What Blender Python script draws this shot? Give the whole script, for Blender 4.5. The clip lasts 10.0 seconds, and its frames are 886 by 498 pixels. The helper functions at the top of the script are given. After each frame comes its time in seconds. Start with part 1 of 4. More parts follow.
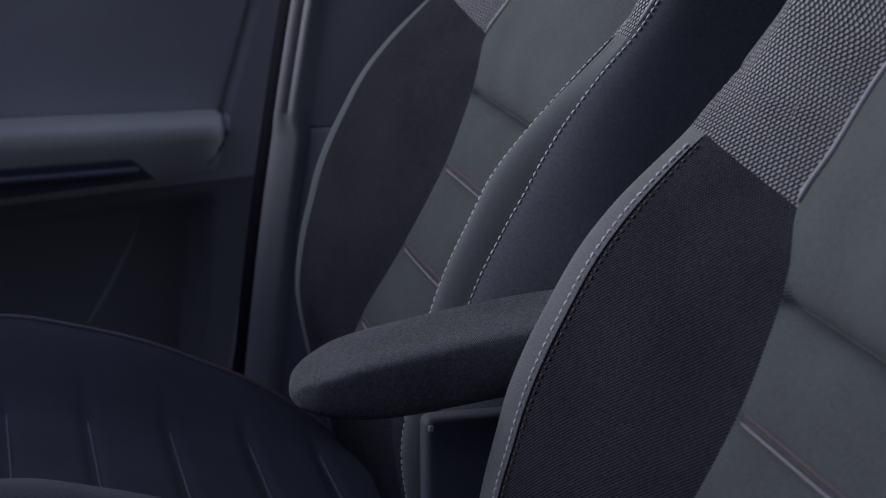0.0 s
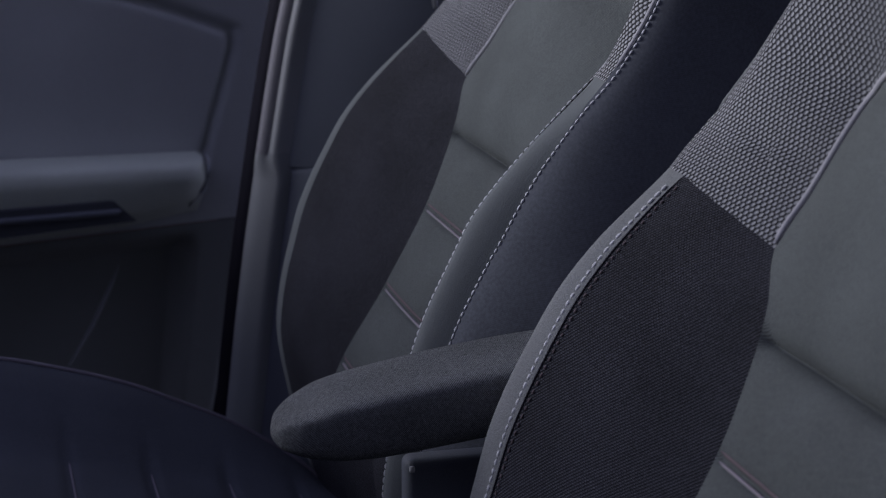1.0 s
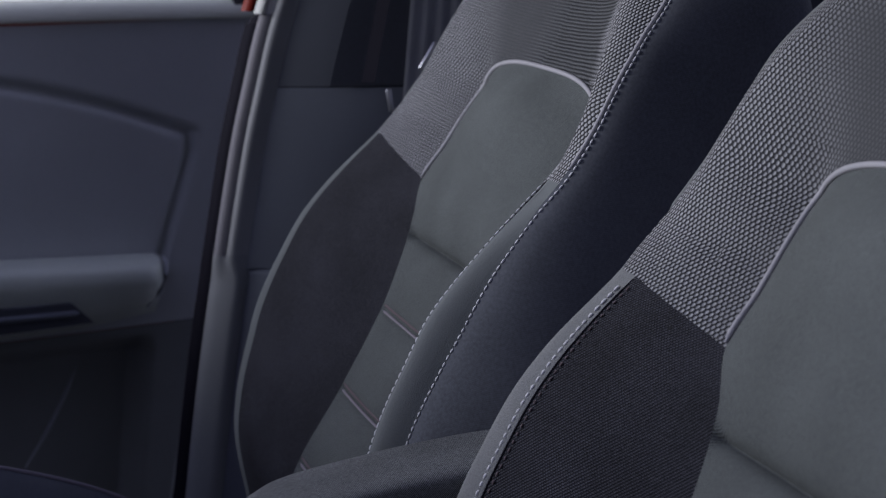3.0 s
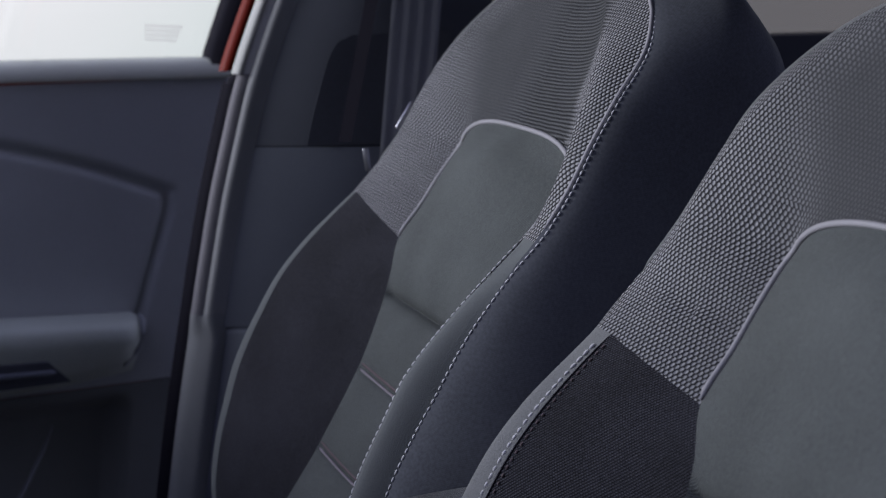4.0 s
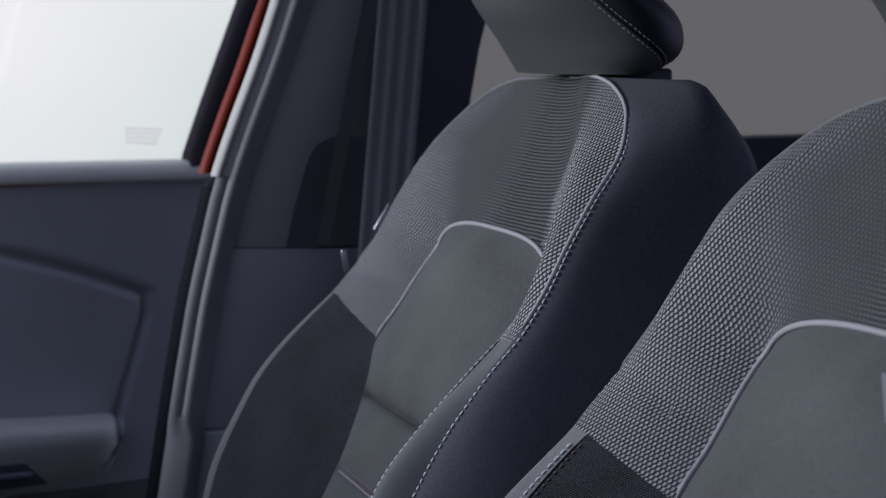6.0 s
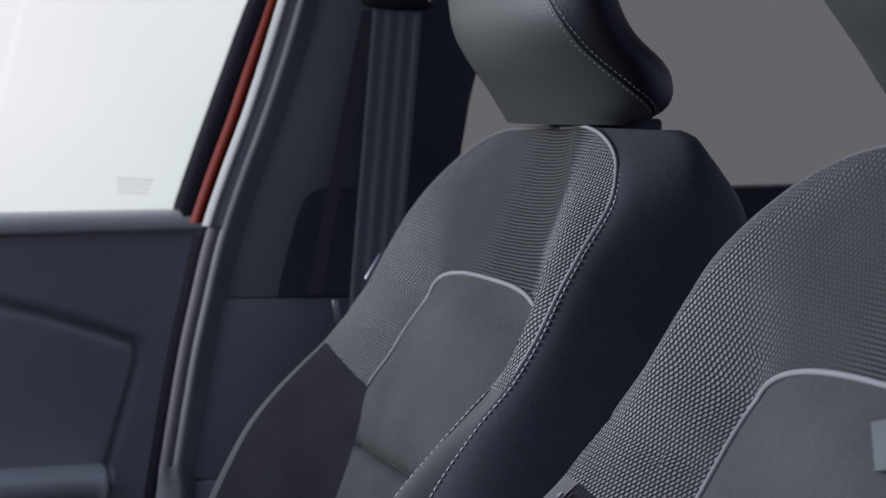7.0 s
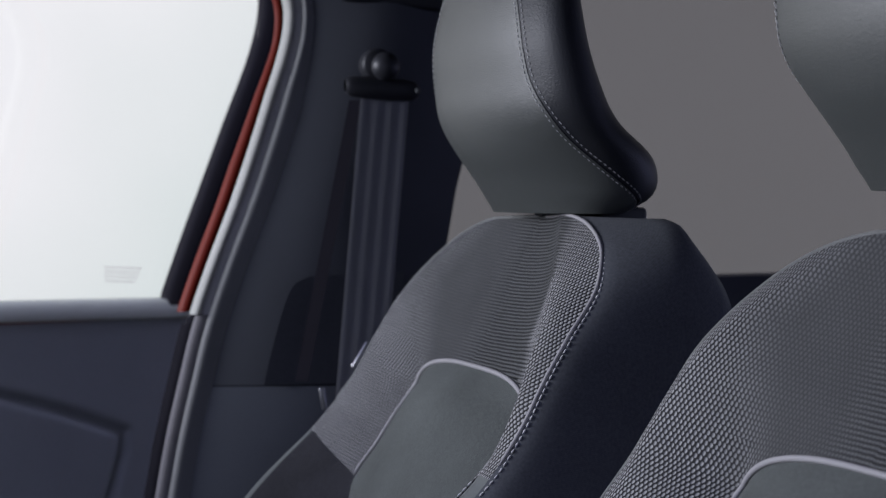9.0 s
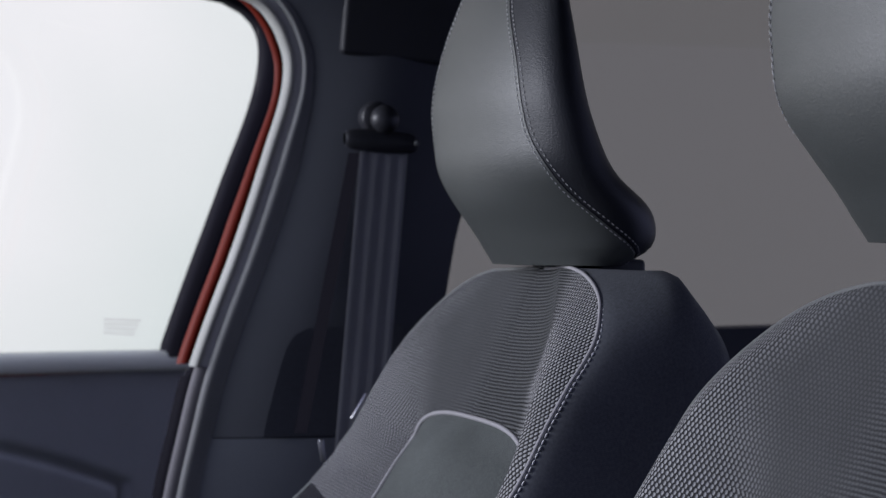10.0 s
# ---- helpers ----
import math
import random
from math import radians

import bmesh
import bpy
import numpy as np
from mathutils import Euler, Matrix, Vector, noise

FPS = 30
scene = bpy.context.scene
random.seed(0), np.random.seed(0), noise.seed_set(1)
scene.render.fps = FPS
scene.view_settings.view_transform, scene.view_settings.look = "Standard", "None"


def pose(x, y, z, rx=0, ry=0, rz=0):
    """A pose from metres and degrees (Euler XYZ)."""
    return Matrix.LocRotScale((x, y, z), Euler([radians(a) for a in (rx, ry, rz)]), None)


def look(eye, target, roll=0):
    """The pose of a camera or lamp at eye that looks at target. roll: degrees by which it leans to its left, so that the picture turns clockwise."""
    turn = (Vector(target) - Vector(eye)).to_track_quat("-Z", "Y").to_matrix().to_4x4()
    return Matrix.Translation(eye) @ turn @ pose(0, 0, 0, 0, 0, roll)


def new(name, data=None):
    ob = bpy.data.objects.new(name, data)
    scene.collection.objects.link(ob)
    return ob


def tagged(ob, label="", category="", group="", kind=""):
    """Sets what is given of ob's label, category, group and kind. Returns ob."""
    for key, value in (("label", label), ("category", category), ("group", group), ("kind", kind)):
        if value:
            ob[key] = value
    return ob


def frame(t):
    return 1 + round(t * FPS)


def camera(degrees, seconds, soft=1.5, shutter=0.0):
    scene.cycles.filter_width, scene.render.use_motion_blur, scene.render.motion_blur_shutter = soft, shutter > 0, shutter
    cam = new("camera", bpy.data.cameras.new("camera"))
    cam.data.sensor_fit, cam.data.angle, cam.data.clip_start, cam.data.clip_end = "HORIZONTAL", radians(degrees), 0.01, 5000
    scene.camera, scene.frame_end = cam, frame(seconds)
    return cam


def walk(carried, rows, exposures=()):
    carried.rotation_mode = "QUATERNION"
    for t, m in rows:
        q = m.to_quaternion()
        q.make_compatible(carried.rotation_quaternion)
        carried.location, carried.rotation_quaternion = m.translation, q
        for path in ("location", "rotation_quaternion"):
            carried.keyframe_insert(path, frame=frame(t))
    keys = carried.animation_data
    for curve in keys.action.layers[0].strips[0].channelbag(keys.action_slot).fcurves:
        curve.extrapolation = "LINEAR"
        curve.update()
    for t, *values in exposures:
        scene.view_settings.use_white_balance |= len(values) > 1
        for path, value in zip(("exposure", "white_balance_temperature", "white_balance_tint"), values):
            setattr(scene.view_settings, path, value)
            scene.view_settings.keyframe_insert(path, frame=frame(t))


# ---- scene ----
# ---- camera and walk ----
EYE = 1.15
cam = camera(25.62, 10.0, soft=1.1)
cam.data.dof.use_dof, cam.data.dof.focus_distance, cam.data.dof.aperture_fstop = True, 1.39, 11.5
# seconds, yaw, pitch, relative size of the picture
TURNS = [
    (0.0, -13.68, -14.52, 1.000), (0.5, -13.95, -13.93, 0.998), (1.0, -14.25, -13.34, 0.995), (1.5, -14.54, -12.67, 0.993),
    (2.0, -14.84, -11.97, 0.989), (2.5, -15.17, -11.23, 0.986), (4.0, -16.24, -8.71, 0.978), (4.5, -16.45, -7.92, 0.975),
    (5.0, -16.62, -7.25, 0.974), (5.5, -16.76, -6.50, 0.972), (7.0, -17.17, -4.27, 0.967), (7.5, -17.28, -3.57, 0.965),
    (8.0, -17.43, -2.92, 0.964), (8.5, -17.53, -2.26, 0.963), (9.0, -17.57, -1.65, 0.961), (9.5, -17.59, -0.88, 0.960),
    (10.0, -17.60, -0.10, 0.958),
]
DEPTH = 1.6


def station(yaw, pitch, size):
    """The camera turns on the spot and draws back a little."""
    m = pose(0, 0, EYE, 90 + pitch, 0, yaw)
    return m @ Matrix.Translation((0, 0, DEPTH * (0.975 / size - 1)))


walk(cam, [(t, station(yaw, pitch, size)) for t, yaw, pitch, size in TURNS], [(0.0, -0.20, 6330, 13), (1.0, -0.15, 6350, 13), (2.5, -0.06, 6380, 12), (4.0, -0.01, 6400, 11), (10.0, 0.0, 6420, 10)])

# ---- world and light ----
world = bpy.data.worlds.new("world")
scene.world = world
world.use_nodes = True
world.node_tree.nodes["Background"].inputs[0].default_value = (0.575, 0.61, 1.02, 1)
world.node_tree.nodes["Background"].inputs[1].default_value = 0.64


def area_light(name, eye, target, size_x, size_y, watts, color):
    data = bpy.data.lights.new(name, "AREA")
    data.shape, data.size, data.size_y, data.energy, data.color = "RECTANGLE", size_x, size_y, watts, color
    ob = new(name, data)
    ob.matrix_world = look(eye, target)
    return ob


area_light("studio_softbox", (-2.3, 2.1, EYE + 0.58), (0.4, 1.4, EYE - 0.1), 1.1, 0.7, 68, (0.935, 0.96, 1.05))

# ---- materials ----


def material(name, color, rough=0.7, metal=0.0, bump=0.0, scale=300.0, vary=0.15, stain=6.0, spec=0.5):
    """A principled material with grain and large soft unevenness."""
    mat = bpy.data.materials.new(name)
    mat.use_nodes = True
    tree = mat.node_tree
    nodes, links = tree.nodes, tree.links
    bsdf = nodes["Principled BSDF"]
    bsdf.inputs["Roughness"].default_value = rough
    bsdf.inputs["Metallic"].default_value = metal
    bsdf.inputs["Specular IOR Level"].default_value = spec
    where = nodes.new("ShaderNodeTexCoord")
    grain = nodes.new("ShaderNodeTexNoise")
    grain.inputs["Scale"].default_value = scale
    grain.inputs["Detail"].default_value = 3
    large = nodes.new("ShaderNodeTexNoise")
    large.inputs["Scale"].default_value = stain
    large.inputs["Detail"].default_value = 4
    for tex in (grain, large):
        links.new(where.outputs["Object"], tex.inputs["Vector"])
    add = nodes.new("ShaderNodeMath")
    add.operation = "ADD"
    links.new(grain.outputs["Fac"], add.inputs[0])
    links.new(large.outputs["Fac"], add.inputs[1])
    span = nodes.new("ShaderNodeMapRange")
    span.inputs["From Min"].default_value, span.inputs["From Max"].default_value = 0.6, 1.4
    span.inputs["To Min"].default_value, span.inputs["To Max"].default_value = 1 - vary, 1 + vary
    links.new(add.outputs[0], span.inputs["Value"])
    mix = nodes.new("ShaderNodeVectorMath")
    mix.operation = "SCALE"
    mix.inputs[0].default_value = color
    links.new(span.outputs[0], mix.inputs["Scale"])
    links.new(mix.outputs[0], bsdf.inputs["Base Color"])
    if bump:
        b = nodes.new("ShaderNodeBump")
        b.inputs["Strength"].default_value = bump
        b.inputs["Distance"].default_value = 0.001
        links.new(grain.outputs["Fac"], b.inputs["Height"])
        links.new(b.outputs[0], bsdf.inputs["Normal"])
    return mat


def woven(name, thread, gap, pitch_x, pitch_y, long=0.62, tilt=0.25, rough=0.8, depth=0.6, low=0.1, high=0.6, vary=0.12, stagger=0.5, wide=0.47, ribs=None):
    """Cloth of small staggered loops with gaps between them; the UV map is in metres.
    ribs: colour, crease, its lean and softness, and where the ribs fade out: inside the crease the knit closes up into level ribs."""
    mat = bpy.data.materials.new(name)
    mat.use_nodes = True
    tree = mat.node_tree
    nodes, links = tree.nodes, tree.links
    bsdf = nodes["Principled BSDF"]
    bsdf.inputs["Roughness"].default_value = rough
    bsdf.inputs["Specular IOR Level"].default_value = 0.3
    uv = nodes.new("ShaderNodeUVMap")
    uv.uv_map = "metres"
    sway = nodes.new("ShaderNodeTexNoise")
    sway.inputs["Scale"].default_value = 70
    sway.inputs["Detail"].default_value = 2
    links.new(uv.outputs[0], sway.inputs["Vector"])
    pull = nodes.new("ShaderNodeVectorMath")
    pull.operation = "MULTIPLY_ADD"
    links.new(sway.outputs["Color"], pull.inputs[0])
    pull.inputs[1].default_value = (pitch_y * 0.35, pitch_y * 0.35, 0)
    links.new(uv.outputs[0], pull.inputs[2])
    sep = nodes.new("ShaderNodeSeparateXYZ")
    links.new(pull.outputs[0], sep.inputs[0])

    def calc(op, a, b=None):
        node = nodes.new("ShaderNodeMath")
        node.operation = op
        for socket, value in ((node.inputs[0], a), (node.inputs[1], b)):
            if isinstance(value, (int, float)):
                socket.default_value = value
            elif value is not None:
                links.new(value, socket)
        return node.outputs[0]

    y = calc("DIVIDE", sep.outputs[1], pitch_y)
    row = calc("FLOOR", y)
    fy = calc("SUBTRACT", calc("SUBTRACT", y, row), 0.5)
    x = calc("ADD", calc("DIVIDE", sep.outputs[0], pitch_x), calc("MULTIPLY", row, stagger))
    x = calc("ADD", x, calc("MULTIPLY", fy, tilt))
    fx = calc("SUBTRACT", calc("SUBTRACT", x, calc("FLOOR", x)), 0.5)
    a = calc("POWER", calc("ABSOLUTE", calc("DIVIDE", fx, wide)), 2.0)
    b = calc("POWER", calc("ABSOLUTE", calc("DIVIDE", fy, long)), 2.0)
    h = calc("MAXIMUM", calc("SUBTRACT", 1.0, calc("ADD", a, b)), 0.0)
    open_knit = None
    if ribs:
        rib_color, crease_s, lean, soft, fade_from, fade_to = ribs
        plain = nodes.new("ShaderNodeSeparateXYZ")
        links.new(uv.outputs[0], plain.inputs[0])
        line = calc("ADD", calc("MULTIPLY", calc("SUBTRACT", plain.outputs[1], 0.12), lean), crease_s)
        line = calc("MINIMUM", line, calc("SUBTRACT", 0.367, calc("MULTIPLY", plain.outputs[1], 0.9)))

        def eased(value, start, end):
            node = nodes.new("ShaderNodeMapRange")
            node.interpolation_type = "SMOOTHSTEP"
            node.inputs["From Min"].default_value, node.inputs["From Max"].default_value = start, end
            links.new(value, node.inputs["Value"])
            return node.outputs[0]

        open_knit = eased(calc("SUBTRACT", calc("ABSOLUTE", plain.outputs[0]), line), -soft, soft)
        level = calc("POWER", calc("SUBTRACT", 1.0, calc("MULTIPLY", calc("MULTIPLY", fy, fy), 4.0)), 2.0)
        level = calc("MULTIPLY", level, calc("SUBTRACT", 1.0, calc("MULTIPLY", a, 0.25)))
        strong = eased(plain.outputs[0], fade_to, fade_from)
        level = calc("ADD", calc("MULTIPLY", level, strong), calc("MULTIPLY", calc("ADD", calc("MULTIPLY", h, 0.25), 0.24), calc("SUBTRACT", 1.0, strong)))
        h = calc("ADD", calc("MULTIPLY", h, open_knit), calc("MULTIPLY", level, calc("SUBTRACT", 1.0, open_knit)))
    ramp = nodes.new("ShaderNodeMapRange")
    ramp.inputs["From Min"].default_value, ramp.inputs["From Max"].default_value = low, high
    links.new(h, ramp.inputs["Value"])
    where = nodes.new("ShaderNodeTexCoord")
    large = nodes.new("ShaderNodeTexNoise")
    large.inputs["Scale"].default_value = 9
    large.inputs["Detail"].default_value = 5
    fine = nodes.new("ShaderNodeTexNoise")
    fine.inputs["Scale"].default_value = 420
    fine.inputs["Detail"].default_value = 3
    for tex in (large, fine):
        links.new(where.outputs["Object"], tex.inputs["Vector"])
    both = calc("ADD", large.outputs["Fac"], calc("MULTIPLY", calc("SUBTRACT", fine.outputs["Fac"], 0.5), 0.9))
    span = nodes.new("ShaderNodeMapRange")
    span.inputs["From Min"].default_value, span.inputs["From Max"].default_value = 0.3, 0.7
    span.inputs["To Min"].default_value, span.inputs["To Max"].default_value = 1 - vary, 1 + vary
    span.clamp = False
    links.new(both, span.inputs["Value"])
    mix = nodes.new("ShaderNodeMix")
    mix.data_type = "RGBA"
    links.new(ramp.outputs[0], mix.inputs[0])
    mix.inputs[6].default_value = (*gap, 1)
    mix.inputs[7].default_value = (*thread, 1)
    if ribs:
        tone = nodes.new("ShaderNodeMix")
        tone.data_type = "RGBA"
        links.new(open_knit, tone.inputs[0])
        tone.inputs[6].default_value, tone.inputs[7].default_value = (*rib_color, 1), (*thread, 1)
        links.new(tone.outputs[2], mix.inputs[7])
    scale = nodes.new("ShaderNodeVectorMath")
    scale.operation = "SCALE"
    links.new(mix.outputs[2], scale.inputs[0])
    links.new(span.outputs[0], scale.inputs["Scale"])
    links.new(scale.outputs[0], bsdf.inputs["Base Color"])
    bump = nodes.new("ShaderNodeBump")
    bump.inputs["Strength"].default_value = depth
    bump.inputs["Distance"].default_value = 0.001
    links.new(h, bump.inputs["Height"])
    links.new(bump.outputs[0], bsdf.inputs["Normal"])
    return mat


def pane(name, tint, shine=0.06):
    """Glass: lets light through with a tint and mirrors a little."""
    mat = bpy.data.materials.new(name)
    mat.use_nodes = True
    nodes, links = mat.node_tree.nodes, mat.node_tree.links
    nodes.remove(nodes["Principled BSDF"])
    clear, gloss, mix = nodes.new("ShaderNodeBsdfTransparent"), nodes.new("ShaderNodeBsdfGlossy"), nodes.new("ShaderNodeMixShader")
    clear.inputs[0].default_value = (*tint, 1)
    gloss.inputs["Roughness"].default_value = 0.03
    mix.inputs[0].default_value = shine
    links.new(clear.outputs[0], mix.inputs[1])
    links.new(gloss.outputs[0], mix.inputs[2])
    links.new(mix.outputs[0], nodes["Material Output"].inputs[0])
    return mat


M_INSERT = woven("grey_suede_cloth", (0.136, 0.148, 0.143), (0.062, 0.068, 0.066), 0.0022, 0.0011, rough=0.9, depth=0.45, vary=0.16)
M_MESH = woven("knitted_mesh_cloth", (0.375, 0.377, 0.386), (0.012, 0.012, 0.015), 0.0042, 0.0032, 0.62, 0.15, 0.7, 1.0, 0.10, 0.55, stagger=0.5, wide=0.34, ribs=((0.098, 0.102, 0.105), 0.150, 0.30, 0.050, -0.02, 0.07))
M_MESHRIGHT = woven("knitted_mesh_cloth_inner", (0.39, 0.39, 0.40), (0.004, 0.004, 0.006), 0.0042, 0.0032, 0.62, 0.15, 0.6, 1.0, 0.10, 0.55, stagger=0.5, wide=0.34, ribs=((0.098, 0.102, 0.105), 0.134, 0.25, 0.016, -0.02, 0.07))
M_PANEL = woven("dark_woven_cloth", (0.058, 0.060, 0.071), (0.007, 0.006, 0.010), 0.0027, 0.0015, rough=0.9, depth=0.9, low=0.2, high=0.7, vary=0.35, wide=0.43)
M_CUSHION = woven("black_seat_cloth", (0.092, 0.100, 0.120), (0.050, 0.055, 0.067), 0.0028, 0.0014, rough=0.85, depth=0.4)
M_SIDE = woven("black_cloth", (0.138, 0.146, 0.162), (0.122, 0.129, 0.143), 0.0020, 0.0010, rough=0.88, depth=0.05, vary=0.16)
M_TAG = material("pale_green_grey_label", (0.20, 0.225, 0.22), 0.7, scale=900)
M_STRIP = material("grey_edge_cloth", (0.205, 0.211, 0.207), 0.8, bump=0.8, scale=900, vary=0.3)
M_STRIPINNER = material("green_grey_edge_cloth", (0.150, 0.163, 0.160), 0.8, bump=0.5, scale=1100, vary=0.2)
M_WHITE = material("pale_jamb_edge", (0.50, 0.50, 0.46), 0.6, scale=500)
M_ARM = woven("armrest_cloth", (0.33, 0.345, 0.335), (0.044, 0.044, 0.050), 0.0017, 0.0010, 0.6, 0.5, 0.85, 0.7, vary=0.25)
M_PIPE = material("pale_piping", (0.39, 0.38, 0.395), 0.6, bump=0.3, scale=1500)
M_PIPEDARK = material("dull_purple_piping", (0.19, 0.17, 0.20), 0.7, bump=0.3, scale=1500)
M_RIB = material("mauve_piping", (0.28, 0.25, 0.275), 0.7, bump=0.3, scale=1500)
M_THREAD = material("pale_thread", (0.66, 0.66, 0.67), 0.7, scale=2000)
M_DARKTHREAD = material("brown_thread", (0.14, 0.105, 0.112), 0.8, scale=2000)
M_LEATHER = material("grey_leatherette", (0.046, 0.053, 0.050), 0.50, bump=0.45, scale=900, vary=0.12, spec=1.0)
M_LEATHER.node_tree.nodes["Principled BSDF"].inputs["IOR"].default_value = 1.58
M_LEATHERDARK = material("black_leatherette", (0.020, 0.022, 0.028), 0.5, bump=0.35, scale=700, vary=0.1)
M_PLASTIC = material("black_plastic", (0.020, 0.021, 0.027), 0.55, bump=0.2, scale=900)
M_TRIM = material("dark_grey_trim", (0.112, 0.123, 0.148), 0.6, bump=0.3, scale=900)
M_TRIMDARK = material("charcoal_trim", (0.068, 0.074, 0.090), 0.6, bump=0.3, scale=900)
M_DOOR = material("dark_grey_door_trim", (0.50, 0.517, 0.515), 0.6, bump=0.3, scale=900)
# Door trim darkened: the light's fall towards the floor is painted into it.
M_DOORLOW = material("shaded_door_trim", (0.22, 0.23, 0.225), 0.6, bump=0.3, scale=900)
M_TRIMLIGHT = material("grey_soft_trim", (0.29, 0.305, 0.32), 0.5, bump=0.3, scale=900)
# Dark trim made paler along its edge: a painted highlight.
M_TRIMEDGE = material("lit_trim_edge", (0.255, 0.26, 0.262), 0.65, bump=0.3, scale=900, spec=0.3)
M_GUIDE = material("grey_plastic_guide", (0.11, 0.118, 0.125), 0.55, bump=0.2, scale=900)
# Colour of the shade inside the belt recess.
M_RECESS = material("recess_shade", (0.078, 0.083, 0.098), 0.8, scale=400, spec=0.2)
M_SOFT = material("soft_grey_armrest", (0.58, 0.62, 0.54), 0.45, bump=0.4, scale=700)
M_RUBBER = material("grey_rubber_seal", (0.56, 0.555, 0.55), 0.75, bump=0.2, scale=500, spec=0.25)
# Shaded copy of the seal rubber: the dimmer light low down is in its colour.
M_SEALLOW = material("shaded_rubber_seal", (0.205, 0.198, 0.21), 0.75, bump=0.2, scale=500, spec=0.25)
# The same painted highlight for the lower trim's edge.
M_EDGELOW = material("lit_lower_trim_edge", (0.215, 0.222, 0.226), 0.6, bump=0.3, scale=900, spec=0.35)
M_BLACK = material("black_rubber", (0.009, 0.008, 0.014), 0.8, scale=400, spec=0.15)
M_SILL = material("grey_sill_trim", (0.74, 0.76, 0.64), 0.6, bump=0.3, scale=900)
M_RED = material("orange_red_car_paint", (0.21, 0.022, 0.010), 0.5, scale=500, vary=0.05, spec=0.2)
M_GLOSS = material("glossy_black_plastic", (0.030, 0.031, 0.037), 0.42, scale=300)
M_BELT = material("black_belt_webbing", (0.27, 0.275, 0.29), 0.7, bump=0.4, scale=1500)
M_STEEL = material("bright_steel", (0.55, 0.55, 0.57), 0.3, metal=1.0, scale=300)
M_LINING = material("light_roof_lining", (0.25, 0.25, 0.26), 0.95, bump=0.3, scale=600)
M_CARPET = material("black_carpet", (0.015, 0.015, 0.018), 0.95, bump=0.6, scale=500)
M_FLOOR = material("dark_studio_floor", (0.13, 0.13, 0.15), 0.6, scale=60, stain=2)
M_DRAPE = material("grey_studio_wall", (0.24, 0.25, 0.31), 0.95, bump=0.3, scale=90, stain=2)
M_GLASS = pane("clear_side_glass", (0.955, 0.965, 0.965))
M_TINTED = pane("dark_tinted_glass", (0.432, 0.404, 0.416))
M_PRINT = pane("grey_print", (0.93, 0.92, 0.93), 0.02)

# ---- helpers for shapes ----


def curve_of(points):
    """A smooth function through (u, value...) rows."""
    us = [row[0] for row in points]
    vals = np.array([row[1:] for row in points], float)

    def value(u):
        u = min(max(u, us[0]), us[-1])
        i = min(max(int(np.searchsorted(us, u)) - 1, 0), len(us) - 2)
        h = us[i + 1] - us[i]
        x = (u - us[i]) / h

        def slope(k):
            if k == 0:
                return (vals[1] - vals[0]) / (us[1] - us[0])
            if k == len(us) - 1:
                return (vals[-1] - vals[-2]) / (us[-1] - us[-2])
            return (vals[k + 1] - vals[k - 1]) / (us[k + 1] - us[k - 1])

        m0, m1 = slope(i) * h, slope(i + 1) * h
        out = (2 * x**3 - 3 * x**2 + 1) * vals[i] + (x**3 - 2 * x**2 + x) * m0 + (3 * x**2 - 2 * x**3) * vals[i + 1] + (x**3 - x**2) * m1
        return out if len(out) > 1 else float(out[0])

    return value


def part(name, verts, faces, mat, parent=None, label="", uvs=None, smooth=True):
    """Links one mesh, under parent if there is one."""
    me = bpy.data.meshes.new(name)
    me.from_pydata([tuple(v) for v in verts], [], faces)
    if uvs is not None:
        layer = me.uv_layers.new(name="metres")
        for loop in me.loops:
            layer.data[loop.index].uv = uvs[loop.vertex_index]
    me.materials.append(mat)
    if smooth:
        me.shade_smooth()
    ob = new(name, me)
    if parent:
        ob.parent = parent
        ob.matrix_parent_inverse = parent.matrix_world.inverted()
    if label:
        ob["label"] = label
    return ob


def sheet(rows, closed=False):
    """Vertices and faces of a grid of points."""
    n = len(rows[0])
    verts = [p for row in rows for p in row]
    faces = []
    for i in range(len(rows) - 1):
        for j in range(n if closed else n - 1):
            k = (j + 1) % n
            faces.append((i * n + j, i * n + k, (i + 1) * n + k, (i + 1) * n + j))
    return verts, faces


def tube(points, radius, sides=8, flat=1.0):
    """A round bead along points."""
    pts = [Vector(p) for p in points]
    rows = []
    for i, p in enumerate(pts):
        way = (pts[min(i + 1, len(pts) - 1)] - pts[max(i - 1, 0)]).normalized()
        side = way.cross(Vector((0.31, 0.17, 0.93)))
        if side.length < 0.05:
            side = way.cross(Vector((1, 0, 0)))
        side.normalize()
        up = side.cross(way)
        r = radius * (0.35 if i in (0, len(pts) - 1) else 1)
        rows.append([p + side * (r * math.cos(a)) + up * (r * flat * math.sin(a)) for a in (math.tau * k / sides for k in range(sides))])
    verts, faces = sheet(rows, True)
    faces += [tuple(range(sides)), tuple(range(len(verts) - 1, len(verts) - sides - 1, -1))]
    return verts, faces


def joined(pieces):
    verts, faces = [], []
    for v, f in pieces:
        k = len(verts)
        verts += list(v)
        faces += [tuple(a + k for a in face) for face in f]
    return verts, faces


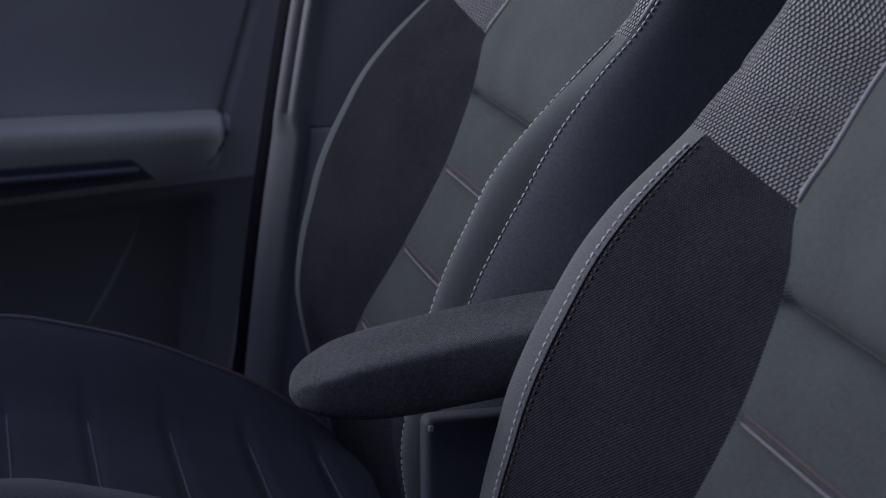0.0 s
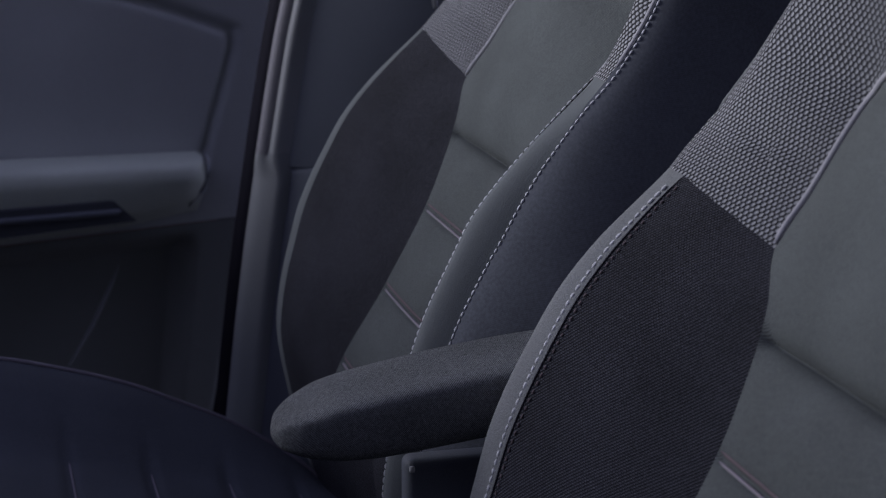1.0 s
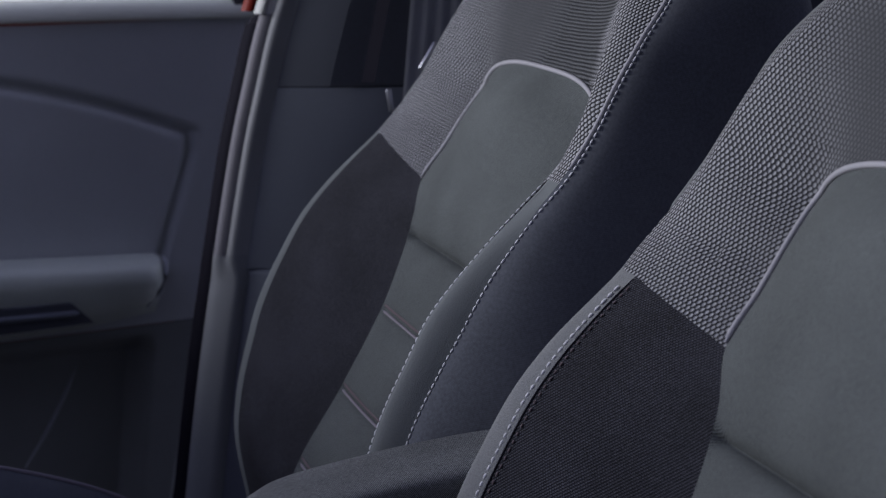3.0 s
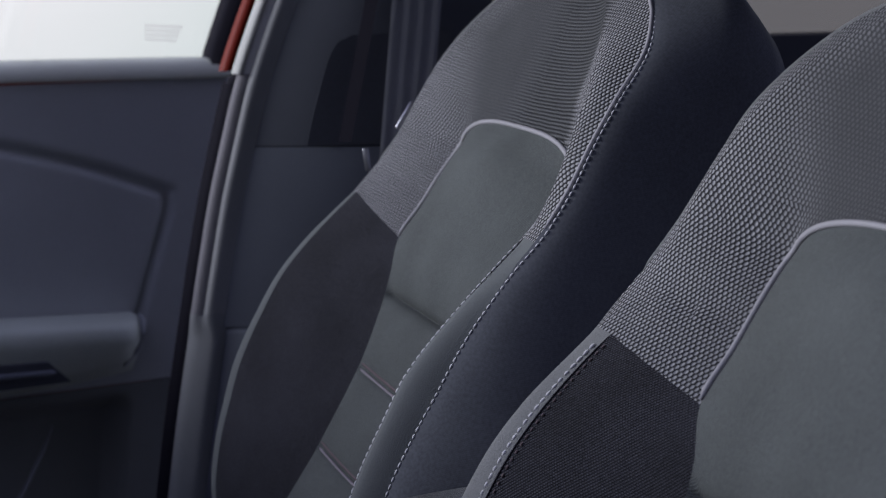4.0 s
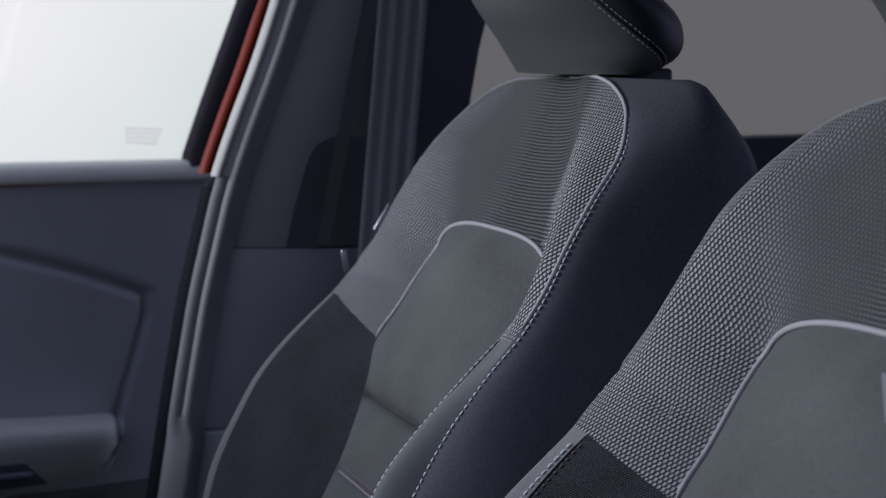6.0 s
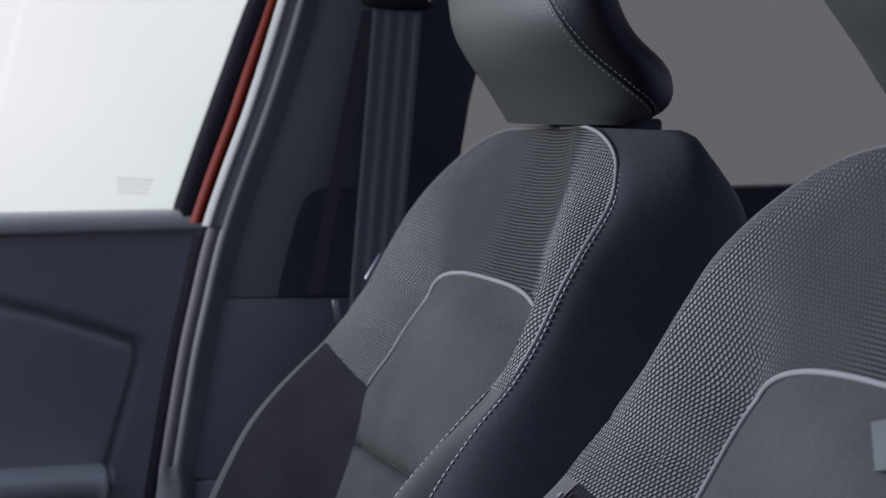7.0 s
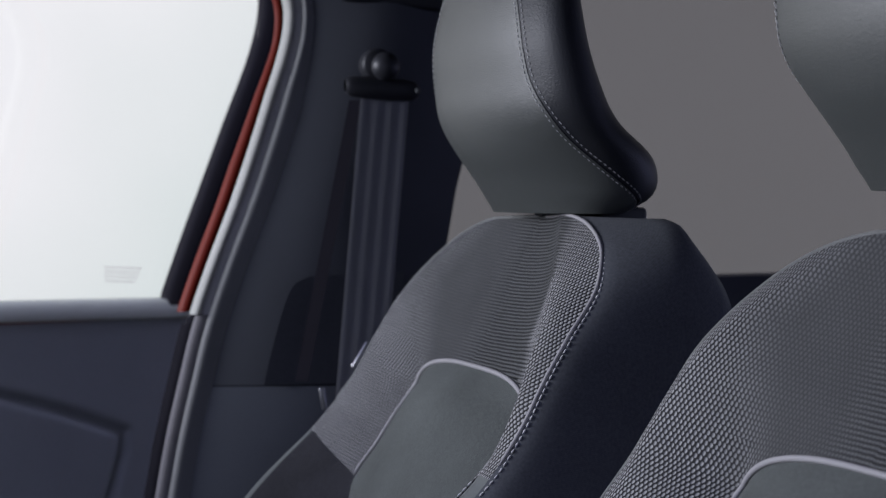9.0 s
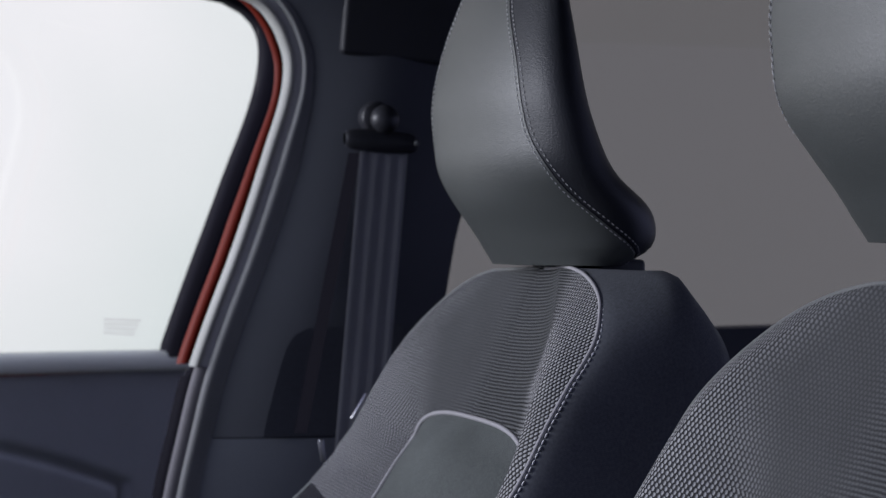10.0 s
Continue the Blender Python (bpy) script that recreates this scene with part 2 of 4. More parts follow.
def stitches(path, length=0.0042, gap=0.0022, radius=0.0006):
    """Short threads laid along a path."""
    pts = [Vector(p) for p in path]
    pos, made = 0.0, []
    dist = [0.0]
    for a, b in zip(pts, pts[1:]):
        dist.append(dist[-1] + (b - a).length)

    def at(d):
        i = min(max(int(np.searchsorted(dist, d)) - 1, 0), len(pts) - 2)
        f = (d - dist[i]) / max(dist[i + 1] - dist[i], 1e-9)
        return pts[i].lerp(pts[i + 1], f)

    while pos + length < dist[-1]:
        size = length * random.uniform(0.88, 1.1)
        made.append(tube([at(pos), at(pos + size * 0.3), at(pos + size * 0.7), at(min(pos + size, dist[-1]))], radius, 5))
        pos += length + gap
    return joined(made)


def rounded_box(size, radius=0.01, segments=3):
    bm = bmesh.new()
    bmesh.ops.create_cube(bm, size=1.0, matrix=Matrix.Diagonal((*size, 1)))
    bmesh.ops.bevel(bm, geom=bm.edges[:], offset=min(radius, min(size) * 0.45), segments=segments, profile=0.5, affect="EDGES")
    bm.verts.index_update()
    verts, faces = [v.co.copy() for v in bm.verts], [tuple(v.index for v in f.verts) for f in bm.faces]
    bm.free()
    return verts, faces


def moved(piece, m):
    verts, faces = piece
    return [m @ Vector(v) for v in verts], faces


def thing(name, place, label, category, group="", kind=""):
    ob = new(name)
    ob.empty_display_size = 0.05
    ob.location = place
    bpy.context.view_layer.update()
    return tagged(ob, label, category, group, kind)


def prism(outline, depth, axis_x, axis_z, origin, normal):
    """A slab whose outline is given in two axes, thick along the normal."""
    ax, az, o, nv = Vector(axis_x), Vector(axis_z), Vector(origin), Vector(normal)
    n = len(outline)
    front = [o + ax * a + az * b for a, b in outline]
    verts = front + [p + nv * depth for p in front]
    faces = [tuple(range(n)), tuple(range(2 * n - 1, n - 1, -1))]
    faces += [(i, (i + 1) % n + 0, (i + 1) % n + n, i + n) for i in range(n)]
    return verts, faces


# ---- the seats ----
SEAT_Y = 1.63
SEAT_GAP = 0.70
LEAN_X, LEAN_Z = 0.5, 0.866


def back_place(s, u, n):
    """From the backrest's own axes (across, up along it, out of it) to the world."""
    return Vector((0.4676 + LEAN_X * u - LEAN_Z * n, SEAT_Y + s, EYE - 0.27 + LEAN_Z * u + LEAN_X * n))


LOW, HIGH = -0.46, 0.287
insert_line = curve_of([(-0.47, 0.078, -0.16), (-0.40, 0.078, -0.09), (-0.35, 0.078, -0.045), (-0.30, 0.078, -0.014), (-0.20, 0.080, -0.013), (-0.12, 0.084, -0.012), (-0.066, 0.090, -0.006), (-0.03, 0.098, 0.0), (0.0, 0.121, 0.002), (0.04, 0.130, -0.005),
                        (0.074, 0.136, -0.009), (0.106, 0.144, -0.015), (0.14, 0.145, -0.015), (0.20, 0.140, -0.008), (0.287, 0.130, -0.004)])
insert_mid = curve_of([(-0.47, -0.155), (-0.40, -0.085), (-0.35, -0.042), (-0.30, -0.016), (-0.25, -0.012), (-0.12, -0.014), (-0.046, -0.009), (0.0, -0.002), (0.05, 0.004), (0.10, 0.002), (0.14, -0.005), (0.2, -0.004), (0.287, 0.002)])
# crest of the side bolsters, and the outer seam where the front cover meets the side
crest = curve_of([(-0.47, 0.225, -0.15), (-0.40, 0.238, -0.075), (-0.352, 0.242, -0.030), (-0.31, 0.245, 0.004), (-0.28, 0.247, 0.019), (-0.25, 0.248, 0.030), (-0.22, 0.248, 0.0385), (-0.19, 0.248, 0.0465), (-0.16, 0.247, 0.0510), (-0.126, 0.246, 0.053), (-0.09, 0.243, 0.054), (-0.06, 0.242, 0.050), (-0.017, 0.240, 0.040),
                  (0.022, 0.237, 0.029), (0.05, 0.234, 0.021), (0.075, 0.230, 0.020), (0.10, 0.226, 0.021), (0.124, 0.221, 0.023), (0.15, 0.213, 0.025), (0.18, 0.200, 0.026), (0.21, 0.175, 0.024), (0.24, 0.140, 0.020), (0.265, 0.105, 0.016), (0.287, 0.070, 0.010)])
outer = curve_of([(-0.47, 0.240, -0.166), (-0.40, 0.254, -0.092), (-0.352, 0.258, -0.047), (-0.31, 0.261, -0.014), (-0.28, 0.263, 0.002), (-0.25, 0.264, 0.013), (-0.22, 0.264, 0.021), (-0.19, 0.264, 0.029), (-0.16, 0.263, 0.0335), (-0.126, 0.262, 0.035), (-0.09, 0.261, 0.035), (-0.06, 0.260, 0.033), (-0.017, 0.259, 0.028), (0.022, 0.257, 0.025), (0.057, 0.254, 0.019),
                  (0.09, 0.253, 0.014), (0.13, 0.252, 0.010), (0.19, 0.240, 0.008), (0.24, 0.22, 0.006), (0.287, 0.20, 0.004)])
depth_back = curve_of([(-0.44, 0.11), (-0.2, 0.15), (0.0, 0.17), (0.1, 0.18), (0.2, 0.160), (0.25, 0.130), (0.287, 0.105)])


def insert_edge(u, inner=False):
    """Edge of the insert; it lies a little wider and deeper on the seat's left."""
    a, n = insert_line(u)
    if inner:
        a, n = a * 1.13, n - 0.004
    return min(a, crest(u)[0] * 0.78), n


shoulder_outer = curve_of([(0.057, 0.252), (0.10, 0.252), (0.14, 0.245), (0.17, 0.233), (0.207, 0.207), (0.23, 0.187), (0.25, 0.162), (0.27, 0.118), (0.281, 0.068), (0.286, 0.030), (0.287, 0.0)])
shoulder_inner = curve_of([(-0.10, 0.262), (-0.06, 0.2590), (0.0, 0.2545), (0.057, 0.2500), (0.10, 0.2465), (0.14, 0.2415), (0.17, 0.2375), (0.215, 0.228), (0.24, 0.212), (0.26, 0.188), (0.275, 0.148), (0.283, 0.103), (0.286, 0.050), (0.287, 0.0)])


def edge_s(u, side=1):
    """Half the width of the front cover, rounded off at the shoulders, squarer on the seat's inner side."""
    if side > 0:
        return outer(u)[0] if u < 0.057 else max(0.0, shoulder_outer(u))
    return outer(u)[0] if u < -0.10 else max(0.0, shoulder_inner(u))


def dip(u):
    """The pinched cross seam of the insert."""
    return -0.0100 * math.exp(-abs(u + 0.047) / 0.0048) - sum(0.003 * math.exp(-(((u - v) / 0.004) ** 2)) for v in RIBS)


def puff(w, u):
    """The padding swells between the seams."""
    gap = min([abs(u + 0.047), max(0.0, INSERT_TOP - u)] + [abs(u - v) for v in RIBS])
    return 0.0095 * (1 - abs(w) ** 2.4) * min(1.0, gap / 0.042) ** 0.7


RIBS = (-0.119, -0.200, -0.278)


def front_n(s, u):
    """How far the front of the backrest stands out."""
    a_s, a_n = insert_edge(u, s < 0)
    c_s, c_n = crest(u)
    mid = insert_mid(u)
    s = abs(s)
    if s <= c_s:
        bowl = mid + (c_n - mid) * (s / c_s) ** 2.4
        if s <= a_s:
            low = mid + (a_n - mid) * (s / a_s) ** 2.2
        else:
            x = (s - a_s) / max(c_s - a_s, 1e-4)
            low = a_n + (c_n - a_n) * (0.75 * x + 0.25 * (3 * x**2 - 2 * x**3)) + (0.004 if u < 0.05 else 0.001) * math.sin(x * math.pi)
        f = max(0.0, min(1.0, (u - 0.11) / 0.06))
        return low + (bowl - low) * f
    e_s, e_n = outer(u)
    x = min((s - c_s) / max(e_s - c_s, 1e-4), 1.0)
    return c_n - (c_n - e_n) * x**1.9


def arc(s, u):
    """Length along the front from the middle of the seat."""
    steps = [s * i / 7 for i in range(8)]
    ns = [front_n(p, u) for p in steps]
    return math.copysign(sum(math.hypot(s / 7, b - a) for a, b in zip(ns, ns[1:])), s)


def insert_half(u, inner=False):
    """Half the width of the insert, whose top is rounded like an arch."""
    if u < 0.095:
        return insert_edge(u, inner)[0]
    x = min((u - 0.095) / (INSERT_TOP - 0.095), 1.0)
    return insert_edge(0.095, inner)[0] * max(0.0, 1 - x ** (3.6 if inner else 2.6)) ** (1 / (3.6 if inner else 2.6))


INSERT_TOP = 0.1375


def cut_u(x, side=1):
    """Height of the seam between the dark panel and the mesh, x from the insert to the ridge."""
    return 0.003 + (0.019 if side > 0 else 0.045) * x


def uneven(a, b, n, power=1.0):
    return [a + (b - a) * (1 - (1 - i / (n - 1)) ** power) for i in range(n)]


def strip_in(u, extra=0.0):
    """Inner edge of the strip over the bolster's ridge; the strip widens downwards."""
    return crest(u)[0] - 0.011 - extra - 0.005 * max(0.0, min(1.0, (-0.05 - u) / 0.15))


def build_seat(plain):
    """A front seat; the plain one has a narrow outer edge strip without stitches."""

    def strip_s(u, side, extra=0.0):
        return strip_in(u, extra) - (0.0 if plain or side < 0 else 0.004 * max(0.0, min(1.0, (0.04 - u) / 0.03)))

    def cut(x, side):
        return cut_u(x, side) if plain or side < 0 else 0.0005 + 0.0125 * x

    def inner_s(u, side):
        return strip_in(u) + 0.0092 if plain and side > 0 else strip_s(u, side)

    seat = thing("car_seat", (0.28, SEAT_Y, EYE - 0.80), "grey and black cloth car seat with pale piping", "car seat", "front seats")
    # shell: sides, top and back
    us = uneven(LOW, HIGH, 60, 1.6)
    ring, uvr = [], []
    for u in us:
        row = []
        for side in (1, -1):
            s0 = edge_s(u, side)
            n0 = front_n(s0, u)
            d = depth_back(u)
            k = 1 if u < 0.02 else max(0.0, min(1.0, s0 / 0.22))
            lift = (0.010 if side > 0 else 0.031) * max(0.0, min(1.0, (u - 0.20) / 0.08)) ** 1.3
            wide = 0.236 * max(0.0, 1 - max(0.0, (u - 0.16) / (HIGH + 0.001 - 0.16)) ** 5) ** 0.2
            wide = s0 + (wide - s0) * (0.45 if side > 0 else 1.0)
            sides = [(s0, n0 - 0.0001, 0.0)]
            for f, out, rise in ((0.015, 0.0025, 0.03), (0.045, 0.006, 0.08), (0.10, 0.0095, 0.18), (0.20, 0.012, 0.36), (0.35, 0.012, 0.63), (0.46, 0.010, 0.85), (0.53, 0.008, 0.90), (0.62, 0.006, 0.78), (0.78, 0.002, 0.58), (0.94, -0.006, 0.38), (1.0, -0.03, 0.20)):
                g = s0 if u < 0.16 else s0 + (wide - s0) * min(1.0, f * 2.4)
                flare = 0.055 * min(1.0, f * 1.3) * max(0.0, min(1.0, (0.10 - u) / 0.22)) if side < 0 else 0.0
                sides.append((max(g + out * k + flare, 0.0), n0 - d * f, rise * lift))
            sides.append((max(s0 * 0.5, 0), n0 - d - 0.004, 0.0))
            if side > 0:
                row += [back_place(s, u + r, n) for s, n, r in sides]
            else:
                row += [back_place(-s, u + r, n) for s, n, r in reversed(sides)]
        ring.append(row)
        uvr.append([(i * 0.02, u) for i in range(len(row))])
    verts, faces = sheet(ring)
    back = part("backrest", verts, faces, M_SIDE, seat, "black cloth sides and back", [p for r in uvr for p in r])

    def patch(name, ulist, columns, mat, label=""):
        rows, uv = [], []
        for v in ulist:
            row, q = [], []
            for w in columns:
                s, u, n = v(w)
                row.append(back_place(s, u, n))
                q.append((arc(s, u), u))
            rows.append(row)
            uv += q
        verts, faces = sheet(rows)
        return part(name, verts, faces, mat, back, label, uv)

    # insert
    levels = sorted(set(uneven(-0.30, INSERT_TOP, 84, 1.0) + [INSERT_TOP - 0.0002 * k * k for k in range(14)] + [x + 0.0014 * k for x in RIBS for k in range(-5, 6)] + [-0.047 + 0.0009 * k for k in range(-14, 15)]))
    wide = [i / 24 - 1 for i in range(49)]
    patch("insert", [lambda w, u=u: (w * insert_half(u, w < 0), u, front_n(w * insert_half(u, w < 0), u) + puff(w, u) + dip(u) * (1 - abs(w) ** 40)) for u in levels], wide, M_INSERT, "soft mid-grey cloth centre")
    # The insert's lowest stretch, in the darker colour of the bolster panels.
    patch("lower_panel", [lambda w, u=u: (w * insert_half(u, w < 0), u, front_n(w * insert_half(u, w < 0), u)) for u in uneven(LOW, -0.30, 8)], wide, M_PANEL, "dark woven cloth panel")
    for side in (1, -1):
        # dark bolster panel
        def dark(w, x):
            a, b = insert_edge(0.015, side < 0)[0], inner_s(0.015, side)
            u = LOW + (cut(min(1.0, w * (b - a) / (strip_s(0.015, side) - a)), side) - LOW) * x
            a, b = insert_edge(u, side < 0)[0], inner_s(u, side)
            s = a + (b - a) * w
            return side * s, u, front_n(side * s, u)
        patch("bolster_panel", [lambda w, x=x: dark(w, x) for x in uneven(0, 1, 50)], uneven(0, 1, 15), M_PANEL, "dark woven cloth panel")

        # strip over the ridge
        def band(w, x):
            u = LOW + (cut(1, side) - LOW) * x
            a, b = inner_s(u, side), edge_s(u, side)
            s = a + (b - a) * w
            return side * s, u, front_n(side * s, u) + 0.0035 * math.sin(w * math.pi) ** 0.8 * min(1.0, (1 - x) * 8)
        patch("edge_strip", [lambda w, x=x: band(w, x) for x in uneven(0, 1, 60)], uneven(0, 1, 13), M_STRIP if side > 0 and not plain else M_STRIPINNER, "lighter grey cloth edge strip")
        if plain and side > 0:
            continue
        ridge = -0.0042 if side > 0 else -0.0100
        path_in = [back_place(side * (strip_s(u, side, ridge)), u, front_n(side * (strip_s(u, side, ridge)), u) + (0.0013 if side > 0 else 0.0034)) for u in uneven(LOW, cut(1, side) - 0.006, 80)]
        path_in2 = [back_place(side * (strip_s(u, side, 0.0050)), u, front_n(side * (strip_s(u, side, 0.0050)), u) + 0.0009) for u in uneven(LOW, cut(1, side) - 0.006, 80)]
        path_seam = [back_place(side * (strip_s(u, side, 0.0002)), u, front_n(side * (strip_s(u, side, 0.0002)), u) + 0.0002) for u in uneven(LOW, cut(1, side) - 0.002, 40)]
        out = lambda u: 0.0045 if side > 0 else 0.0002 + 0.0028 * max(0.0, min(1.0, (u + 0.03) / 0.09))
        path_out = [back_place(side * (edge_s(u, side) + out(u)), u, front_n(side * edge_s(u, side), u) + (-0.0046 if side > 0 else 0.0004 - 1.0 * out(u))) for u in uneven(LOW, 0.284, 170)]
        part("stitching", *stitches(path_in, 0.0046, 0.0013, 0.0011 if side > 0 else 0.0009), M_THREAD, back, "pale thread stitches")
        if side > 0:
            part("stitching", *stitches(path_in2, 0.0034, 0.0024, 0.0007), M_DARKTHREAD, back, "brown thread stitches")
        part("stitching", *stitches(path_out, 0.0052 if side > 0 else 0.0044, 0.0022 if side > 0 else 0.0015, 0.0007 if side > 0 else 0.0009), M_THREAD, back, "pale thread stitches")
        if side > 0:
            path_rim = [back_place(*band(0.93, x)) for x in uneven(0, 0.99, 70)]
            part("seam", *tube(path_rim, 0.0006, 6), M_PLASTIC, back)
        part("seam", *tube(path_seam, 0.0008, 6), M_BLACK, back)

    # knitted mesh: both flanks and the whole top
    steps = sorted(set(uneven(0, 1, 40) + [(INSERT_TOP - 0.0002 * k * k) / HIGH for k in range(10)] + [1 - 0.0006 * k * k for k in range(10)]))
    for side in (1, -1):
        def knit(w, x):
            a = insert_half(0.01, side < 0)
            low = cut(min(1.0, w * (edge_s(0.015) - a) / (strip_s(0.015, side) - a)), side)
            u = low + (HIGH - low) * x
            a = insert_half(u, side < 0) if u < INSERT_TOP else 0.0
            b = edge_s(u, side)
            s = a + (b - a) * w
            return side * s, u, front_n(side * s, u)
        patch("mesh_panel", [lambda w, x=x: knit(w, x) for x in steps], uneven(0, 1, 19), M_MESH if side > 0 else M_MESHRIGHT, "knitted grey mesh cloth")

    # piping round the insert's top, and along the shoulders
    heights = uneven(0.003, INSERT_TOP, 50, 2.4)
    arch = [(-insert_half(u, True), u) for u in heights] + [(insert_half(u), u) for u in reversed(heights[:-1])]
    part("piping", *tube([back_place(s, u, front_n(s, u) + 0.0012) for s, u in arch], 0.0022, 8), M_PIPE, back, "pale grey piping")
    heights = uneven(0.06, HIGH - 0.0002, 70, 2.0)
    for side, mat, label in ((-1, M_PIPE, "pale grey piping"), (1, M_STRIP, "grey piping")):
        crown = [(side * edge_s(u, side), u) for u in heights]
        part("piping", *tube([back_place(s, u + 0.0004, front_n(s, u) - 0.0006) for s, u in crown], 0.0017, 8), mat, back, label)
    for v in RIBS:
        for shift, mat in ((0.0040, M_DARKTHREAD), (-0.0018, M_RIB)):
            line = [(w * (insert_edge(v)[0] - 0.001), v + shift) for w in [i / 10 - 1 for i in range(21)]]
            part("rib_seam", *tube([back_place(s, u, front_n(s, u) + puff(s / insert_edge(v)[0], u) + dip(u) + 0.0004) for s, u in line], 0.0012, 6), mat, back)

    build_headrest(seat)
    build_cushion(seat)
    return seat


head_front = curve_of([(-0.017, 0.580), (0.01, 0.563), (0.04, 0.543), (0.07, 0.531), (0.10, 0.5285), (0.13, 0.5275), (0.16, 0.532), (0.2, 0.543), (0.25, 0.562), (0.275, 0.577)])
head_rear = curve_of([(-0.017, 0.668), (-0.005, 0.690), (0.010, 0.698), (0.033, 0.690), (0.06, 0.656), (0.085, 0.639), (0.125, 0.624), (0.2, 0.612), (0.25, 0.604), (0.275, 0.590)])
head_half = curve_of([(-0.017, 0.122), (0.0, 0.143), (0.05, 0.161), (0.1, 0.163), (0.15, 0.154), (0.2, 0.134), (0.25, 0.108), (0.275, 0.086)])
head_seam = curve_of([(-0.017, 0.660), (-0.008, 0.651), (0.02, 0.611), (0.05, 0.5755), (0.08, 0.5555), (0.115, 0.547), (0.15, 0.546), (0.2, 0.551), (0.25, 0.565), (0.275, 0.579)])


def build_headrest(seat):
    front, sides, seams = [], [], ([], [])
    p = 1.94
    for z in uneven(-0.017, 0.275, 56):
        f, r, h = head_front(z), head_rear(z), head_half(z)
        c, a = (f + r) / 2, (r - f) / 2
        x = max(-0.98, min(0.98, (head_seam(z) - c) / a))
        th = math.acos(-math.copysign(abs(x) ** (p / 2), x))

        def spot(t, grow=0.0):
            cx, sy = math.cos(t), math.sin(t)
            return Vector((c - (a + grow) * math.copysign(abs(cx) ** (2 / p), cx), SEAT_Y + (h + grow) * math.copysign(abs(sy) ** (2 / p), sy), EYE + z))

        front.append([spot(-th + 2 * th * i / 40) for i in range(41)])
        sides.append([spot(th + (math.tau - 2 * th) * i / 40) for i in range(41)])
        for k, sign in ((0, -1), (1, 1)):
            dt = 0.02
            while (spot(sign * (th - dt)) - spot(sign * (th + dt))).length < 0.0085 and dt < 0.4:
                dt += 0.005
            seams[k].append((spot(sign * (th - dt), 0.0006), spot(sign * (th + dt), 0.0006), spot(sign * th, -0.0002)))
    uv = lambda rows: [(q.y, q.z) for row in rows for q in row]
    verts, faces = sheet(front)
    head = part("headrest", verts, faces, M_LEATHER, seat, "grey leatherette head restraint", uv(front))
    verts, faces = sheet(sides)
    part("rear_cover", verts, faces, M_LEATHERDARK, head, "black leatherette", uv(sides))
    for rows, name in ((front[0] + sides[0][1:-1], "underside"), (front[-1] + sides[-1][1:-1], "crown")):
        mid = sum(rows, Vector()) / len(rows)
        mid.z += 0.006 if name == "crown" else -0.003
        part(name, rows + [mid], [(i, (i + 1) % len(rows), len(rows)) for i in range(len(rows))], M_LEATHERDARK, head)
    for seam in seams:
        part("seam", *tube([q[2] for q in seam], 0.0006, 6), M_BLACK, head)
        for k in (0, 1):
            part("stitching", *stitches([q[k] for q in seam], 0.0032, 0.0020, 0.0004), M_THREAD, head, "pale thread stitches")
    for s in (-0.06, 0.06):
        part("post", *tube([(0.655, SEAT_Y + s, EYE - 0.07), (0.652, SEAT_Y + s, EYE - 0.03), (0.648, SEAT_Y + s, EYE + 0.02)], 0.006, 12), M_STEEL, head, "steel post")
        part("guide", *moved(rounded_box((0.046, 0.045, 0.024), 0.004), pose(0.655, SEAT_Y + s, EYE - 0.024)), M_GUIDE, seat, "dark grey plastic headrest guide")


